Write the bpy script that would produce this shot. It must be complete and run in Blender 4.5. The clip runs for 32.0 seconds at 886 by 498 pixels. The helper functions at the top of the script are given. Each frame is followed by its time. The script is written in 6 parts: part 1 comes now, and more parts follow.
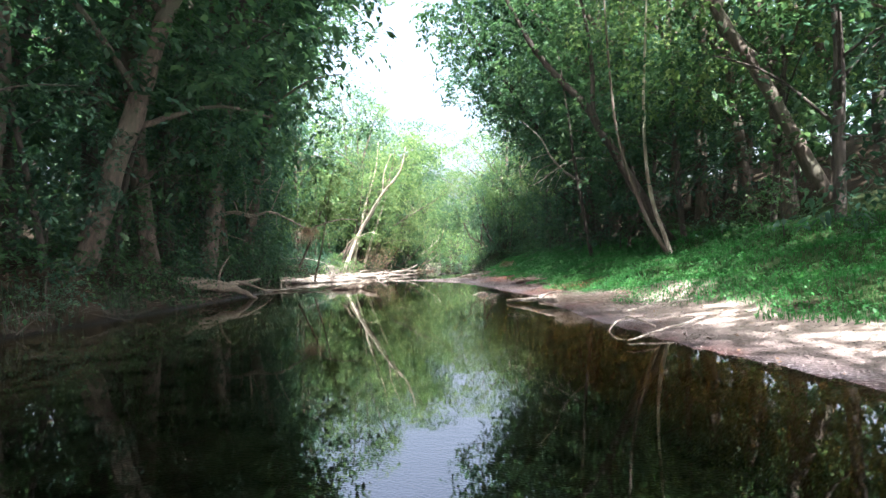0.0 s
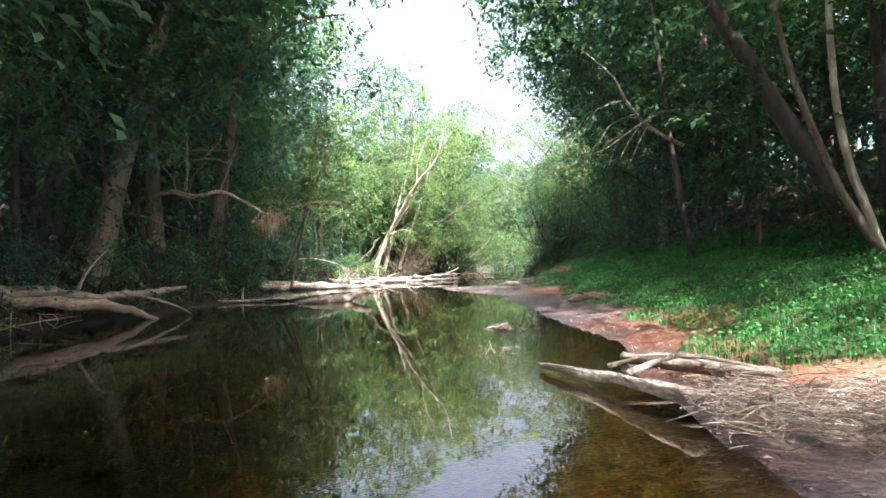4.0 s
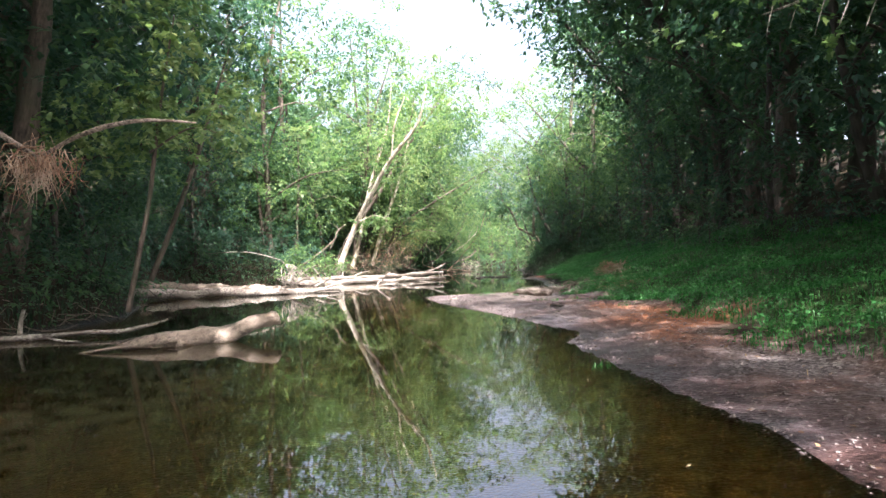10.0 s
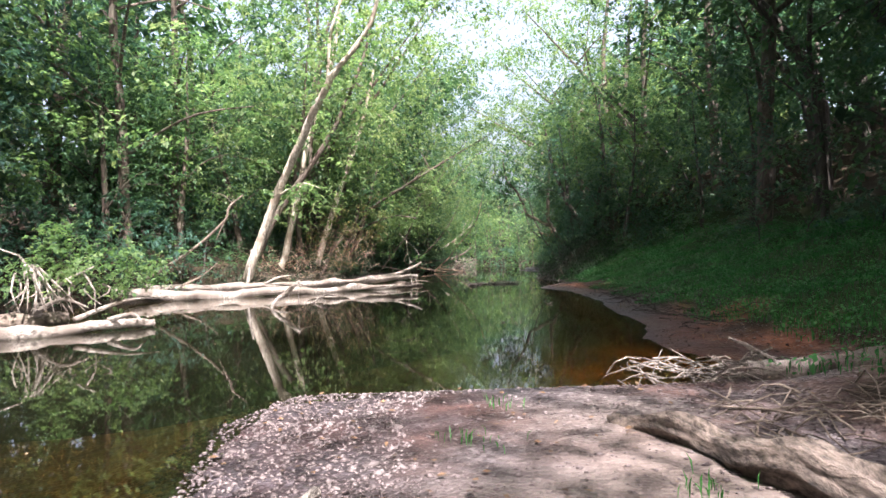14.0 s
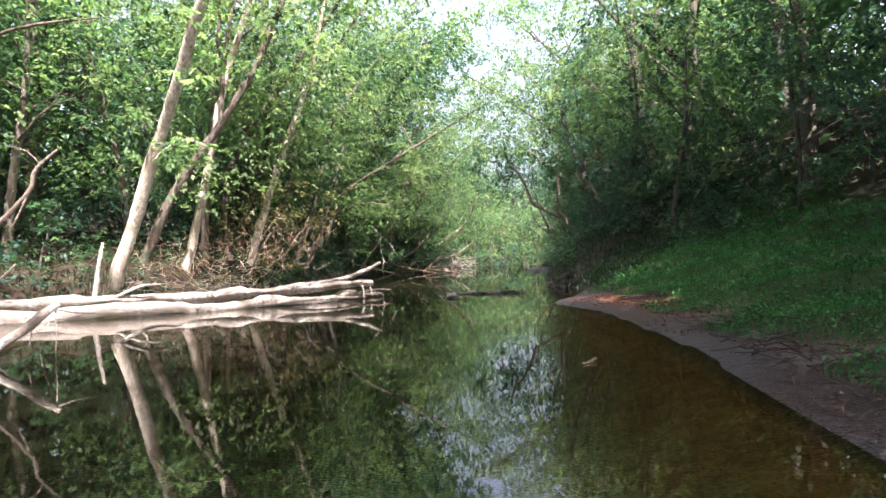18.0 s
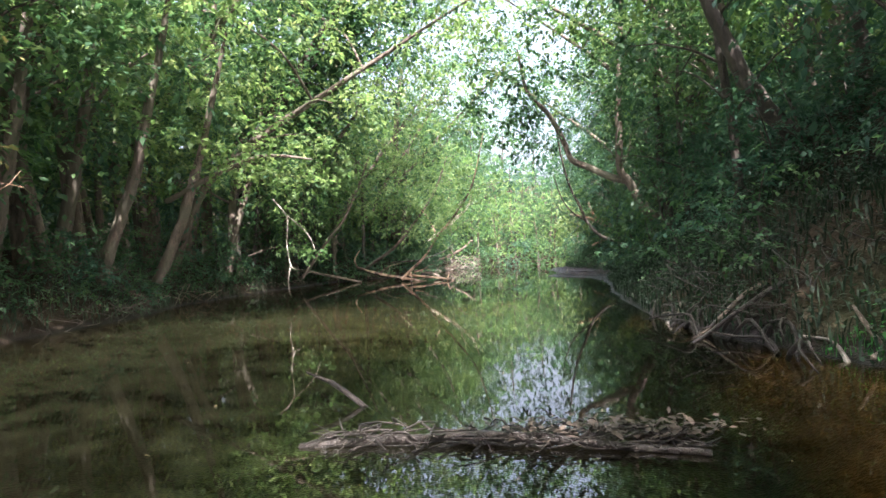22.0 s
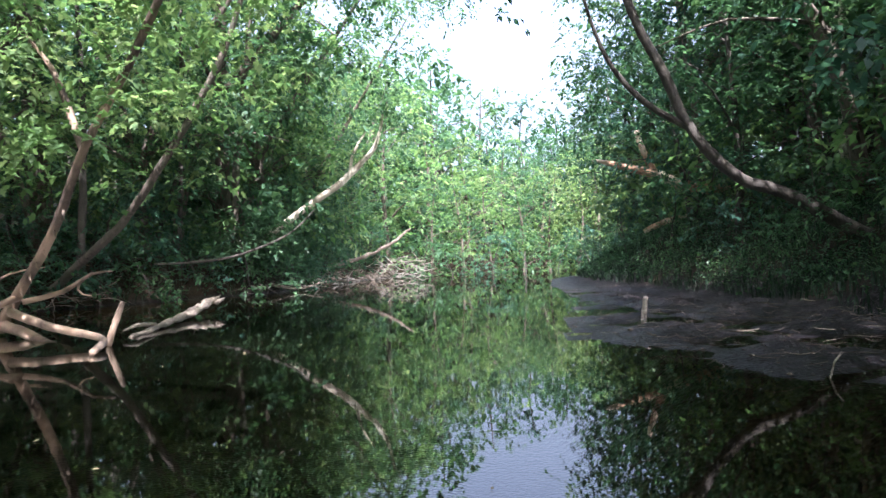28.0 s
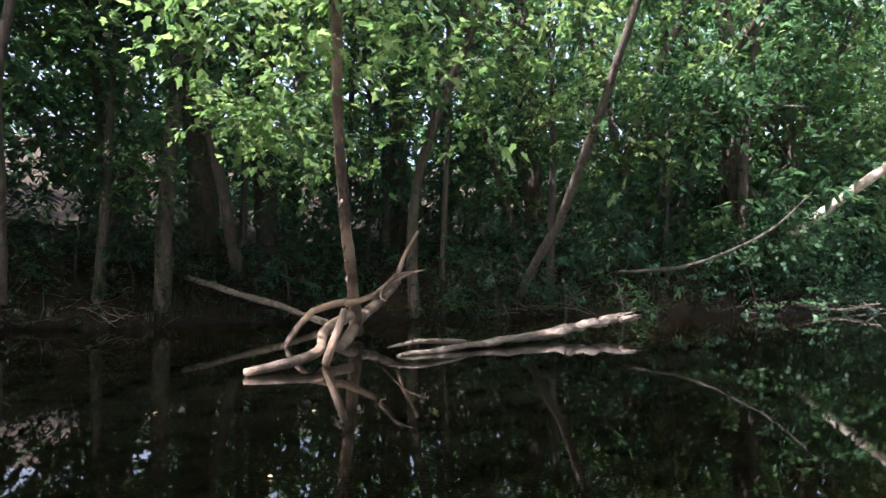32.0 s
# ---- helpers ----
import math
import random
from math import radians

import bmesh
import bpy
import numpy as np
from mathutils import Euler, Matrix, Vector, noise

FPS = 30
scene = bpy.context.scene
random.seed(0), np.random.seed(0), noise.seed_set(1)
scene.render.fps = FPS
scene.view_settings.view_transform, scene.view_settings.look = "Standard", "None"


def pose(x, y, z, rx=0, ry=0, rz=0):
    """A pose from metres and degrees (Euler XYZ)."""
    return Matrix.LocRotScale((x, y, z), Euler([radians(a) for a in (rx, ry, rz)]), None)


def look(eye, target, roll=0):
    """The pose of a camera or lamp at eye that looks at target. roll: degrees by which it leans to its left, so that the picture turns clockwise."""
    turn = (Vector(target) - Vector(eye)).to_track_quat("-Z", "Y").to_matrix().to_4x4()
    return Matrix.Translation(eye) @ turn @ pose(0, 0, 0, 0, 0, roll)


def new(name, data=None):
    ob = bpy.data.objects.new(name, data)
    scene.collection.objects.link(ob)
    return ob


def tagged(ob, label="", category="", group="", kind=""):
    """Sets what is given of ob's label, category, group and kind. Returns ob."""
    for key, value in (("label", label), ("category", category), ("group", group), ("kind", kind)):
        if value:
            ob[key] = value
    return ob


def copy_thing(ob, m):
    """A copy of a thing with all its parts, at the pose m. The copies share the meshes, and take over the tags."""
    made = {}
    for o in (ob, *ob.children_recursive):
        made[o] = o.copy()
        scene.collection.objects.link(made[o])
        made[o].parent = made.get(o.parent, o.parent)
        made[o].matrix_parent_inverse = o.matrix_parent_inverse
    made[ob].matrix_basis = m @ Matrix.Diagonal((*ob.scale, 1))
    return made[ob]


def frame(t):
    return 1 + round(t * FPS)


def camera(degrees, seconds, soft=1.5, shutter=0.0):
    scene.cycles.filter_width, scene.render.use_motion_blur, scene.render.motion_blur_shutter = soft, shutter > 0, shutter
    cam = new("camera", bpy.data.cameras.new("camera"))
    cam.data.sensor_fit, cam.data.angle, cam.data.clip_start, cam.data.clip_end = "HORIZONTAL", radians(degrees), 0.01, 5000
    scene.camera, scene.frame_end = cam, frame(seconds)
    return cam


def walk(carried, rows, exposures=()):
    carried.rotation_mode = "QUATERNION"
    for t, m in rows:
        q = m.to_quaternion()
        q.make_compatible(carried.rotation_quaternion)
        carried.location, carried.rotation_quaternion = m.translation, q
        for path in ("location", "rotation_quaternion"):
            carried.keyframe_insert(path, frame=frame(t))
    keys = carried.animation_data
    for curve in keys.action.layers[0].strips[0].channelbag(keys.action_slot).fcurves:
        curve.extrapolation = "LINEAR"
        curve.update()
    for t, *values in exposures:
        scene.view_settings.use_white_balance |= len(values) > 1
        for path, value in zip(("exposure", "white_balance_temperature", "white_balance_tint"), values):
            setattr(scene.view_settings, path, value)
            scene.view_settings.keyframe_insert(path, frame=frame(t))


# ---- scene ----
cam = camera(71.0, 32.0)
PATH = [
    (0, (2.795, -1.658, 0.959), (2.657, 0.337, 1.009), -2.3),
    (0.5, (2.648, -0.698, 0.956), (2.521, 1.297, 1.012), -2.4),
    (1, (2.541, 0.438, 0.948), (2.42, 2.433, 1.009), -2.4),
    (1.5, (2.662, 1.606, 0.967), (2.523, 3.6, 1.025), -2.3),
    (2, (2.969, 3.052, 1.005), (2.798, 5.044, 1.053), -2.2),
    (2.5, (3.236, 4.501, 0.988), (3.032, 6.49, 1.04), -2.0),
    (3, (3.376, 5.678, 0.963), (3.131, 7.662, 1.022), -1.9),
    (3.5, (3.383, 6.625, 0.937), (3.101, 8.604, 1.001), -1.7),
    (4, (3.327, 7.351, 0.962), (3.002, 9.324, 1.027), -1.6),
    (4.5, (3.224, 7.981, 0.99), (2.863, 9.947, 1.06), -1.5),
    (6.5, (2.748, 11.032, 0.993), (2.299, 12.979, 1.093), -1.4),
    (7, (2.527, 11.848, 0.931), (2.1, 13.8, 1.027), -1.3),
    (7.5, (2.369, 12.624, 0.946), (1.974, 14.583, 1.029), -1.4),
    (8, (2.183, 13.453, 0.985), (1.829, 15.42, 1.052), -1.5),
    (8.5, (2.019, 14.284, 1.015), (1.708, 16.259, 1.068), -1.6),
    (9, (1.84, 15.321, 1.056), (1.559, 17.301, 1.101), -1.6),
    (9.5, (1.697, 16.535, 1.085), (1.431, 18.517, 1.128), -1.5),
    (10, (1.499, 17.904, 1.118), (1.233, 19.886, 1.163), -1.6),
    (10.5, (1.453, 19.069, 1.14), (1.166, 21.047, 1.197), -1.7),
    (11, (1.35, 20.471, 1.15), (1.046, 22.447, 1.219), -1.9),
    (11.5, (1.263, 22.231, 1.208), (0.942, 24.204, 1.279), -1.9),
    (12, (1.097, 24.192, 1.21), (0.789, 26.167, 1.271), -1.9),
    (12.5, (0.897, 26.34, 1.197), (0.622, 28.32, 1.242), -1.7),
    (13, (0.681, 28.801, 1.217), (0.436, 30.785, 1.244), -1.5),
    (13.5, (0.615, 31.066, 1.285), (0.369, 33.05, 1.309), -2.0),
    (14, (0.416, 33.498, 1.151), (0.159, 35.481, 1.187), -1.4),
    (14.5, (0.335, 35.534, 1.232), (0.04, 37.511, 1.29), -1.0),
    (16.5, (1.096, 39.288, 1.118), (0.821, 41.269, 1.156), -1.4),
    (17, (0.964, 40.047, 1.112), (0.689, 42.028, 1.143), -1.4),
    (17.5, (0.698, 41.068, 1.142), (0.421, 43.049, 1.174), -1.3),
    (18, (0.407, 42.358, 1.139), (0.136, 44.339, 1.171), -1.4),
    (18.5, (0.152, 43.878, 1.1), (-0.111, 45.861, 1.133), -1.6),
    (19, (-0.03, 45.675, 1.139), (-0.289, 47.658, 1.167), -1.6),
    (19.5, (-0.157, 47.691, 1.153), (-0.424, 49.673, 1.181), -1.7),
    (20, (-0.351, 49.783, 1.148), (-0.619, 51.765, 1.175), -1.9),
    (20.5, (-0.487, 51.968, 1.117), (-0.753, 53.95, 1.144), -2.1),
    (21, (-0.688, 54.218, 1.063), (-0.952, 56.201, 1.096), -2.5),
    (21.5, (-0.744, 56.167, 1.066), (-1.017, 58.148, 1.102), -2.7),
    (22, (-0.737, 58.37, 1.1), (-1.025, 60.349, 1.135), -2.5),
    (22.5, (-1.063, 60.11, 0.976), (-1.346, 62.09, 1.021), -3.0),
    (23, (-1.219, 61.728, 0.93), (-1.514, 63.706, 0.98), -3.2),
    (23.5, (-1.293, 63.715, 0.926), (-1.605, 65.69, 0.981), -3.0),
    (24, (-1.492, 65.749, 0.871), (-1.805, 67.723, 0.936), -3.2),
    (24.5, (-1.652, 68.025, 0.842), (-1.957, 70.001, 0.912), -3.2),
    (25, (-1.697, 70.341, 0.865), (-1.995, 72.318, 0.931), -3.0),
    (25.5, (-1.611, 72.861, 0.89), (-1.906, 74.839, 0.945), -2.7),
    (27.5, (-1.231, 82.616, 0.841), (-1.47, 84.601, 0.885), -2.3),
    (28, (-0.504, 84.208, 0.811), (-0.751, 86.192, 0.861), -2.0),
    (28.5, (-0.094, 85.581, 0.821), (-0.318, 87.568, 0.875), -1.8),
    (29, (0.004, 86.658, 0.801), (-0.237, 88.642, 0.865), -1.9),
    (29.5, (-0.022, 87.603, 0.771), (-0.339, 89.576, 0.853), -1.8),
    (30, (0.08, 88.35, 0.747), (-0.398, 90.289, 0.848), -1.5),
    (30.5, (0.118, 88.821, 0.73), (-0.634, 90.67, 0.852), -1.5),
    (31, (0.077, 89.135, 0.738), (-1.039, 90.789, 0.872), -1.3),
    (31.5, (0.021, 89.051, 0.763), (-1.431, 90.42, 0.891), -1.0),
    (32, (0.099, 88.891, 0.665), (-1.61, 89.922, 0.799), -0.2),
]
walk(cam, [(t, look(eye, target, roll)) for t, eye, target, roll in PATH],
     exposures=[(t, e, k, tint) for t, e, k, tint in ((0, 2.75, 6050, 14), (3, 2.7, 6250, 15), (7, 2.7, 6350, 16), (11, 2.56, 6300, 19), (13.5, 2.18, 6300, 21), (16, 2.5, 6350, 22), (19, 2.55, 6300, 22), (22, 2.82, 6300, 19), (25, 2.8, 6050, 15), (28, 2.62, 5750, 18), (30.5, 2.57, 5700, 21), (32, 2.55, 5900, 22))])

# ---------------------------------------------------------------- light
SUN_DIR = Vector((0.23, -0.5, 0.835)).normalized()
world = bpy.data.worlds.new("sky")
scene.world = world
world.use_nodes = True
_sky = world.node_tree.nodes.new("ShaderNodeTexSky")
_sky.sky_type, _sky.sun_disc = "NISHITA", False
_sky.sun_elevation, _sky.sun_rotation = math.asin(SUN_DIR.z), math.atan2(SUN_DIR.x, SUN_DIR.y)
_sky.air_density, _sky.dust_density = 1.0, 10.0
_haze = world.node_tree.nodes.new("ShaderNodeHueSaturation")
_haze.inputs["Saturation"].default_value = 0.75
world.node_tree.links.new(_sky.outputs[0], _haze.inputs["Color"])
world.node_tree.links.new(_haze.outputs[0], world.node_tree.nodes["Background"].inputs[0])
world.node_tree.nodes["Background"].inputs[1].default_value = 0.15
sun = new("sun", bpy.data.lights.new("sun", "SUN"))
sun.data.energy, sun.data.angle, sun.data.color = 5.0, radians(0.5), (1.0, 0.95, 0.87)
sun.matrix_world = look(SUN_DIR * 60, (0, 0, 0))


# ---------------------------------------------------------------- materials
def material(name):
    m = bpy.data.materials.new(name)
    m.use_nodes = True
    nt = m.node_tree
    return m, nt, nt.nodes, nt.links, nt.nodes["Principled BSDF"]


def ramp(nodes, stops):
    r = nodes.new("ShaderNodeValToRGB")
    while len(r.color_ramp.elements) < len(stops):
        r.color_ramp.elements.new(0.5)
    for e, (p, c) in zip(r.color_ramp.elements, stops):
        e.position, e.color = p, (*c, 1)
    return r


def noise_node(nodes, links, scale, detail=6, rough=0.6, vector=None):
    n = nodes.new("ShaderNodeTexNoise")
    n.inputs["Scale"].default_value, n.inputs["Detail"].default_value, n.inputs["Roughness"].default_value = scale, detail, rough
    if vector is not None:
        links.new(vector, n.inputs["Vector"])
    return n


def mixed(nodes, links, fac, a, b, kind="MIX"):
    n = nodes.new("ShaderNodeMix")
    n.data_type, n.blend_type = "RGBA", kind
    for sock, v in ((0, fac), (6, a), (7, b)):
        if hasattr(v, "links"):
            links.new(v, n.inputs[sock])
        else:
            n.inputs[sock].default_value = v if sock == 0 else (*v, 1)
    return n.outputs[2]


def leaf_material(name, dark, mid, light, translucent=0.46, glow=(1.75, 1.8, 1.25)):
    m, nt, nodes, links, p = material(name)
    geo = nodes.new("ShaderNodeNewGeometry")
    info = nodes.new("ShaderNodeObjectInfo")
    r = ramp(nodes, [(0.0, dark), (0.55, mid), (1.0, light)])
    mass = noise_node(nodes, links, 0.9, 2, 0.5, geo.outputs["Position"])
    spread = nodes.new("ShaderNodeMapRange")
    spread.inputs["From Min"].default_value, spread.inputs["From Max"].default_value = 0.3, 0.7
    links.new(mass.outputs[0], spread.inputs["Value"])
    blend = nodes.new("ShaderNodeMix")
    blend.inputs[0].default_value = 0.55
    links.new(geo.outputs["Random Per Island"], blend.inputs[2])
    links.new(spread.outputs[0], blend.inputs[3])
    links.new(blend.outputs[0], r.inputs[0])
    hsv = nodes.new("ShaderNodeHueSaturation")
    mr = nodes.new("ShaderNodeMapRange")
    mr.inputs["To Min"].default_value, mr.inputs["To Max"].default_value = 0.485, 0.515
    links.new(info.outputs["Random"], mr.inputs["Value"])
    links.new(mr.outputs[0], hsv.inputs["Hue"])
    links.new(r.outputs[0], hsv.inputs["Color"])
    links.new(hsv.outputs[0], p.inputs["Base Color"])
    p.inputs["Roughness"].default_value = 0.45
    p.inputs["Specular IOR Level"].default_value = 0.2
    tr = nodes.new("ShaderNodeBsdfTranslucent")
    tcol = mixed(nodes, links, 1.0, hsv.outputs[0], glow, "MULTIPLY")
    links.new(tcol, tr.inputs["Color"])
    mx = nodes.new("ShaderNodeMixShader")
    mx.inputs[0].default_value = translucent
    links.new(p.outputs[0], mx.inputs[1])
    links.new(tr.outputs[0], mx.inputs[2])
    links.new(mx.outputs[0], nodes["Material Output"].inputs[0])
    return m


def bark_material(name, dark, light, scale=9, patch=None, rough=0.9, grain=(1, 1, 0.28)):
    m, nt, nodes, links, p = material(name)
    co = nodes.new("ShaderNodeTexCoord")
    mp = nodes.new("ShaderNodeMapping")
    mp.inputs["Scale"].default_value = grain
    links.new(co.outputs["Object"], mp.inputs[0])
    n1 = noise_node(nodes, links, scale, 8, 0.68, mp.outputs[0])
    n2 = noise_node(nodes, links, 1.3, 3, 0.5, co.outputs["Object"])
    r = ramp(nodes, [(0.34, dark), (0.62, light)])
    links.new(n1.outputs[0], r.inputs[0])
    col = r.outputs[0]
    if patch:
        r2 = ramp(nodes, [(0.45, (0, 0, 0)), (0.62, (1, 1, 1))])
        links.new(n2.outputs[0], r2.inputs[0])
        col = mixed(nodes, links, r2.outputs[0], col, patch)
    links.new(col, p.inputs["Base Color"])
    p.inputs["Roughness"].default_value = rough
    b = nodes.new("ShaderNodeBump")
    b.inputs["Strength"].default_value, b.inputs["Distance"].default_value = 1.0, 0.05
    links.new(n1.outputs[0], b.inputs["Height"])
    links.new(b.outputs[0], p.inputs["Normal"])
    return m


# the brightest leaf has sunlight in its colour, the cool one bluish shade
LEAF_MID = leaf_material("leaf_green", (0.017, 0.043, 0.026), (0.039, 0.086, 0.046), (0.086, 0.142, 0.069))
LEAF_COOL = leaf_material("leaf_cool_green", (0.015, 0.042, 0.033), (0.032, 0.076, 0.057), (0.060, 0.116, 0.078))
LEAF_SUNLIT = leaf_material("leaf_sunlit_green", (0.036, 0.08, 0.032), (0.088, 0.145, 0.062), (0.19, 0.232, 0.125), 0.55)
LEAF_DRY = leaf_material("leaf_dry_olive", (0.049, 0.059, 0.021), (0.098, 0.091, 0.035), (0.154, 0.119, 0.056), 0.3, (1.28, 1.3, 0.9))
GRASS = leaf_material("grass_blades", (0.016, 0.08, 0.022), (0.03, 0.14, 0.038), (0.062, 0.19, 0.058), 0.4, (1.28, 1.3, 0.9))
WEED = leaf_material("weed_leaves", (0.018, 0.085, 0.026), (0.036, 0.15, 0.045), (0.07, 0.2, 0.06), 0.4, (1.28, 1.3, 0.9))
# bank plants with the shade of the banks put into their leaf colour
SHADED_SEDGE = leaf_material("shaded_sedge", (0.009, 0.02, 0.012), (0.018, 0.038, 0.022), (0.036, 0.066, 0.036), 0.3, (1.28, 1.3, 0.9))
STRAW = leaf_material("dry_straw", (0.14, 0.105, 0.06), (0.22, 0.175, 0.105), (0.33, 0.27, 0.18), 0.2, (1.28, 1.3, 0.9))
LITTER_DARK = leaf_material("rotten_leaves", (0.02, 0.016, 0.013), (0.05, 0.038, 0.03), (0.13, 0.10, 0.075), 0.0, (1.28, 1.3, 0.9))
LITTER = leaf_material("fallen_leaves", (0.056, 0.036, 0.020), (0.128, 0.080, 0.044), (0.240, 0.168, 0.096), 0.1, (1.28, 1.3, 0.9))
BARK = bark_material("bark_grey_brown", (0.024, 0.019, 0.015), (0.13, 0.10, 0.08), 14, (0.075, 0.07, 0.05))
BARK_PALE = bark_material("bark_pale", (0.15, 0.125, 0.10), (0.56, 0.51, 0.43), 11, (0.24, 0.2, 0.155))
BARK_DARK = bark_material("bark_dark", (0.018, 0.015, 0.013), (0.062, 0.051, 0.042), 11)
# wet wood, blackened further for the shade it should lie in
SOAKED_SHADED = bark_material("soaked_shaded_wood", (0.008, 0.0065, 0.0055), (0.035, 0.028, 0.023), 13, None, 0.45)
DRIFT = bark_material("driftwood_bleached", (0.05, 0.041, 0.034), (0.38, 0.345, 0.305), 18, (0.13, 0.11, 0.092), grain=(1, 0.3, 1))
DRIFT_DARK = bark_material("driftwood_wet", (0.06, 0.048, 0.038), (0.22, 0.18, 0.145), 15, (0.12, 0.095, 0.075), grain=(1, 0.3, 1))
BARK_RIDGED = bark_material("bark_ridged", (0.045, 0.035, 0.029), (0.30, 0.245, 0.205), 30, None, grain=(1, 0.22, 1))
BARK_PEELED = bark_material("bark_peeling", (0.03, 0.021, 0.016), (0.11, 0.078, 0.06), 8, (0.3, 0.21, 0.15))
RUST_WOOD = bark_material("rotten_wood_red", (0.10, 0.05, 0.03), (0.33, 0.20, 0.13), 10, (0.4, 0.33, 0.26))


def ground_material():
    m, nt, nodes, links, p = material("creek_ground")
    geo = nodes.new("ShaderNodeNewGeometry")
    sep = nodes.new("ShaderNodeSeparateXYZ")
    links.new(geo.outputs["Position"], sep.inputs[0])
    zone = nodes.new("ShaderNodeAttribute")
    zone.attribute_name = "zone"
    zs = nodes.new("ShaderNodeSeparateColor")
    links.new(zone.outputs["Color"], zs.inputs[0])
    fine = noise_node(nodes, links, 38, 5, 0.7, geo.outputs["Position"])
    mid = noise_node(nodes, links, 5.5, 6, 0.65, geo.outputs["Position"])
    big = noise_node(nodes, links, 0.7, 4, 0.6, geo.outputs["Position"])
    peb = nodes.new("ShaderNodeTexVoronoi")
    peb.inputs["Scale"].default_value = 30
    links.new(geo.outputs["Position"], peb.inputs["Vector"])
    litter = ramp(nodes, [(0.3, (0.012, 0.009, 0.006)), (0.6, (0.034, 0.025, 0.016)), (0.8, (0.075, 0.055, 0.036))])
    links.new(mid.outputs[0], litter.inputs[0])
    soil = ramp(nodes, [(0.3, (0.012, 0.026, 0.008)), (0.7, (0.034, 0.058, 0.018))])
    links.new(fine.outputs[0], soil.inputs[0])
    grav = ramp(nodes, [(0.0, (0.036, 0.03, 0.03)), (0.5, (0.105, 0.088, 0.086)), (1.0, (0.30, 0.27, 0.26))])
    links.new(peb.outputs["Color"], grav.inputs[0])
    dust = ramp(nodes, [(0.35, (0.062, 0.037, 0.032)), (0.7, (0.165, 0.10, 0.082))])
    links.new(mid.outputs[0], dust.inputs[0])
    clay = ramp(nodes, [(0.3, (0.11, 0.04, 0.022)), (0.6, (0.23, 0.095, 0.045)), (0.8, (0.45, 0.22, 0.05))])
    links.new(mid.outputs[0], clay.inputs[0])
    gm = ramp(nodes, [(0.42, (0, 0, 0)), (0.6, (1, 1, 1))])
    links.new(big.outputs[0], gm.inputs[0])
    beach = mixed(nodes, links, gm.outputs[0], grav.outputs[0], dust.outputs[0])
    col = mixed(nodes, links, zs.outputs[1], litter.outputs[0], soil.outputs[0])
    col = mixed(nodes, links, zs.outputs[0], col, beach)
    col = mixed(nodes, links, zs.outputs[2], col, clay.outputs[0])
    # paler sand colour for the painted sunlit patches
    sand = ramp(nodes, [(0.3, (0.19, 0.155, 0.13)), (0.7, (0.36, 0.31, 0.265))])
    links.new(mid.outputs[0], sand.inputs[0])
    drift = nodes.new("ShaderNodeAttribute")
    drift.attribute_name = "sand"
    col = mixed(nodes, links, drift.outputs["Fac"], col, sand.outputs[0])
    mud = ramp(nodes, [(0.35, (0.006, 0.005, 0.005)), (0.5, (0.017, 0.014, 0.0155)), (0.65, (0.05, 0.042, 0.045))])
    links.new(mid.outputs[0], mud.inputs[0])
    col = mixed(nodes, links, zone.outputs["Alpha"], col, mud.outputs[0])
    # wet rim just above the water line
    wet = nodes.new("ShaderNodeMapRange")
    wet.inputs["From Min"].default_value, wet.inputs["From Max"].default_value = 0.03, 0.17
    links.new(sep.outputs[2], wet.inputs["Value"])
    wetcol = mixed(nodes, links, 1.0, col, (0.36, 0.35, 0.40), "MULTIPLY")
    col = mixed(nodes, links, wet.outputs[0], wetcol, col)
    # creek bed: sand in the shallows, pool silt blackened for light lost with depth
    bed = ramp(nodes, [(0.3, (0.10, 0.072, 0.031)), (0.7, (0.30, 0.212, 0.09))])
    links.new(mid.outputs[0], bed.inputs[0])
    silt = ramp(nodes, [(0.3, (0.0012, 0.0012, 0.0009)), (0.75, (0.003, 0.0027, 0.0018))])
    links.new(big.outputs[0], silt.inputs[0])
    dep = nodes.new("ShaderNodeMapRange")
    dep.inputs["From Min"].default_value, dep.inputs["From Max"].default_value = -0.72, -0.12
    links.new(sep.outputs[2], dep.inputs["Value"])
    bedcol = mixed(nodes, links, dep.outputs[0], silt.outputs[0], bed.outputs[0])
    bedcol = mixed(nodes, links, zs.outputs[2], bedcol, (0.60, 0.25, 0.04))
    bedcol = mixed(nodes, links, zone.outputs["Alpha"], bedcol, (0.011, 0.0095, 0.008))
    under = nodes.new("ShaderNodeMapRange")
    under.inputs["From Min"].default_value, under.inputs["From Max"].default_value = -0.06, 0.0
    links.new(sep.outputs[2], under.inputs["Value"])
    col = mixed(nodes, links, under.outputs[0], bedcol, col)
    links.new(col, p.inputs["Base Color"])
    rg = nodes.new("ShaderNodeMapRange")
    rg.inputs["To Min"].default_value, rg.inputs["To Max"].default_value = 0.42, 0.95
    links.new(wet.outputs[0], rg.inputs["Value"])
    links.new(rg.outputs[0], p.inputs["Roughness"])
    p.inputs["Specular IOR Level"].default_value = 0.14
    b = nodes.new("ShaderNodeBump")
    b.inputs["Strength"].default_value, b.inputs["Distance"].default_value = 0.6, 0.03
    relief = nodes.new("ShaderNodeMath")
    relief.operation = "MULTIPLY_ADD"
    relief.inputs[1].default_value = 2.2
    links.new(mid.outputs[0], relief.inputs[0])
    links.new(peb.outputs["Distance"], relief.inputs[2])
    links.new(relief.outputs[0], b.inputs["Height"])
    links.new(b.outputs[0], p.inputs["Normal"])
    return m


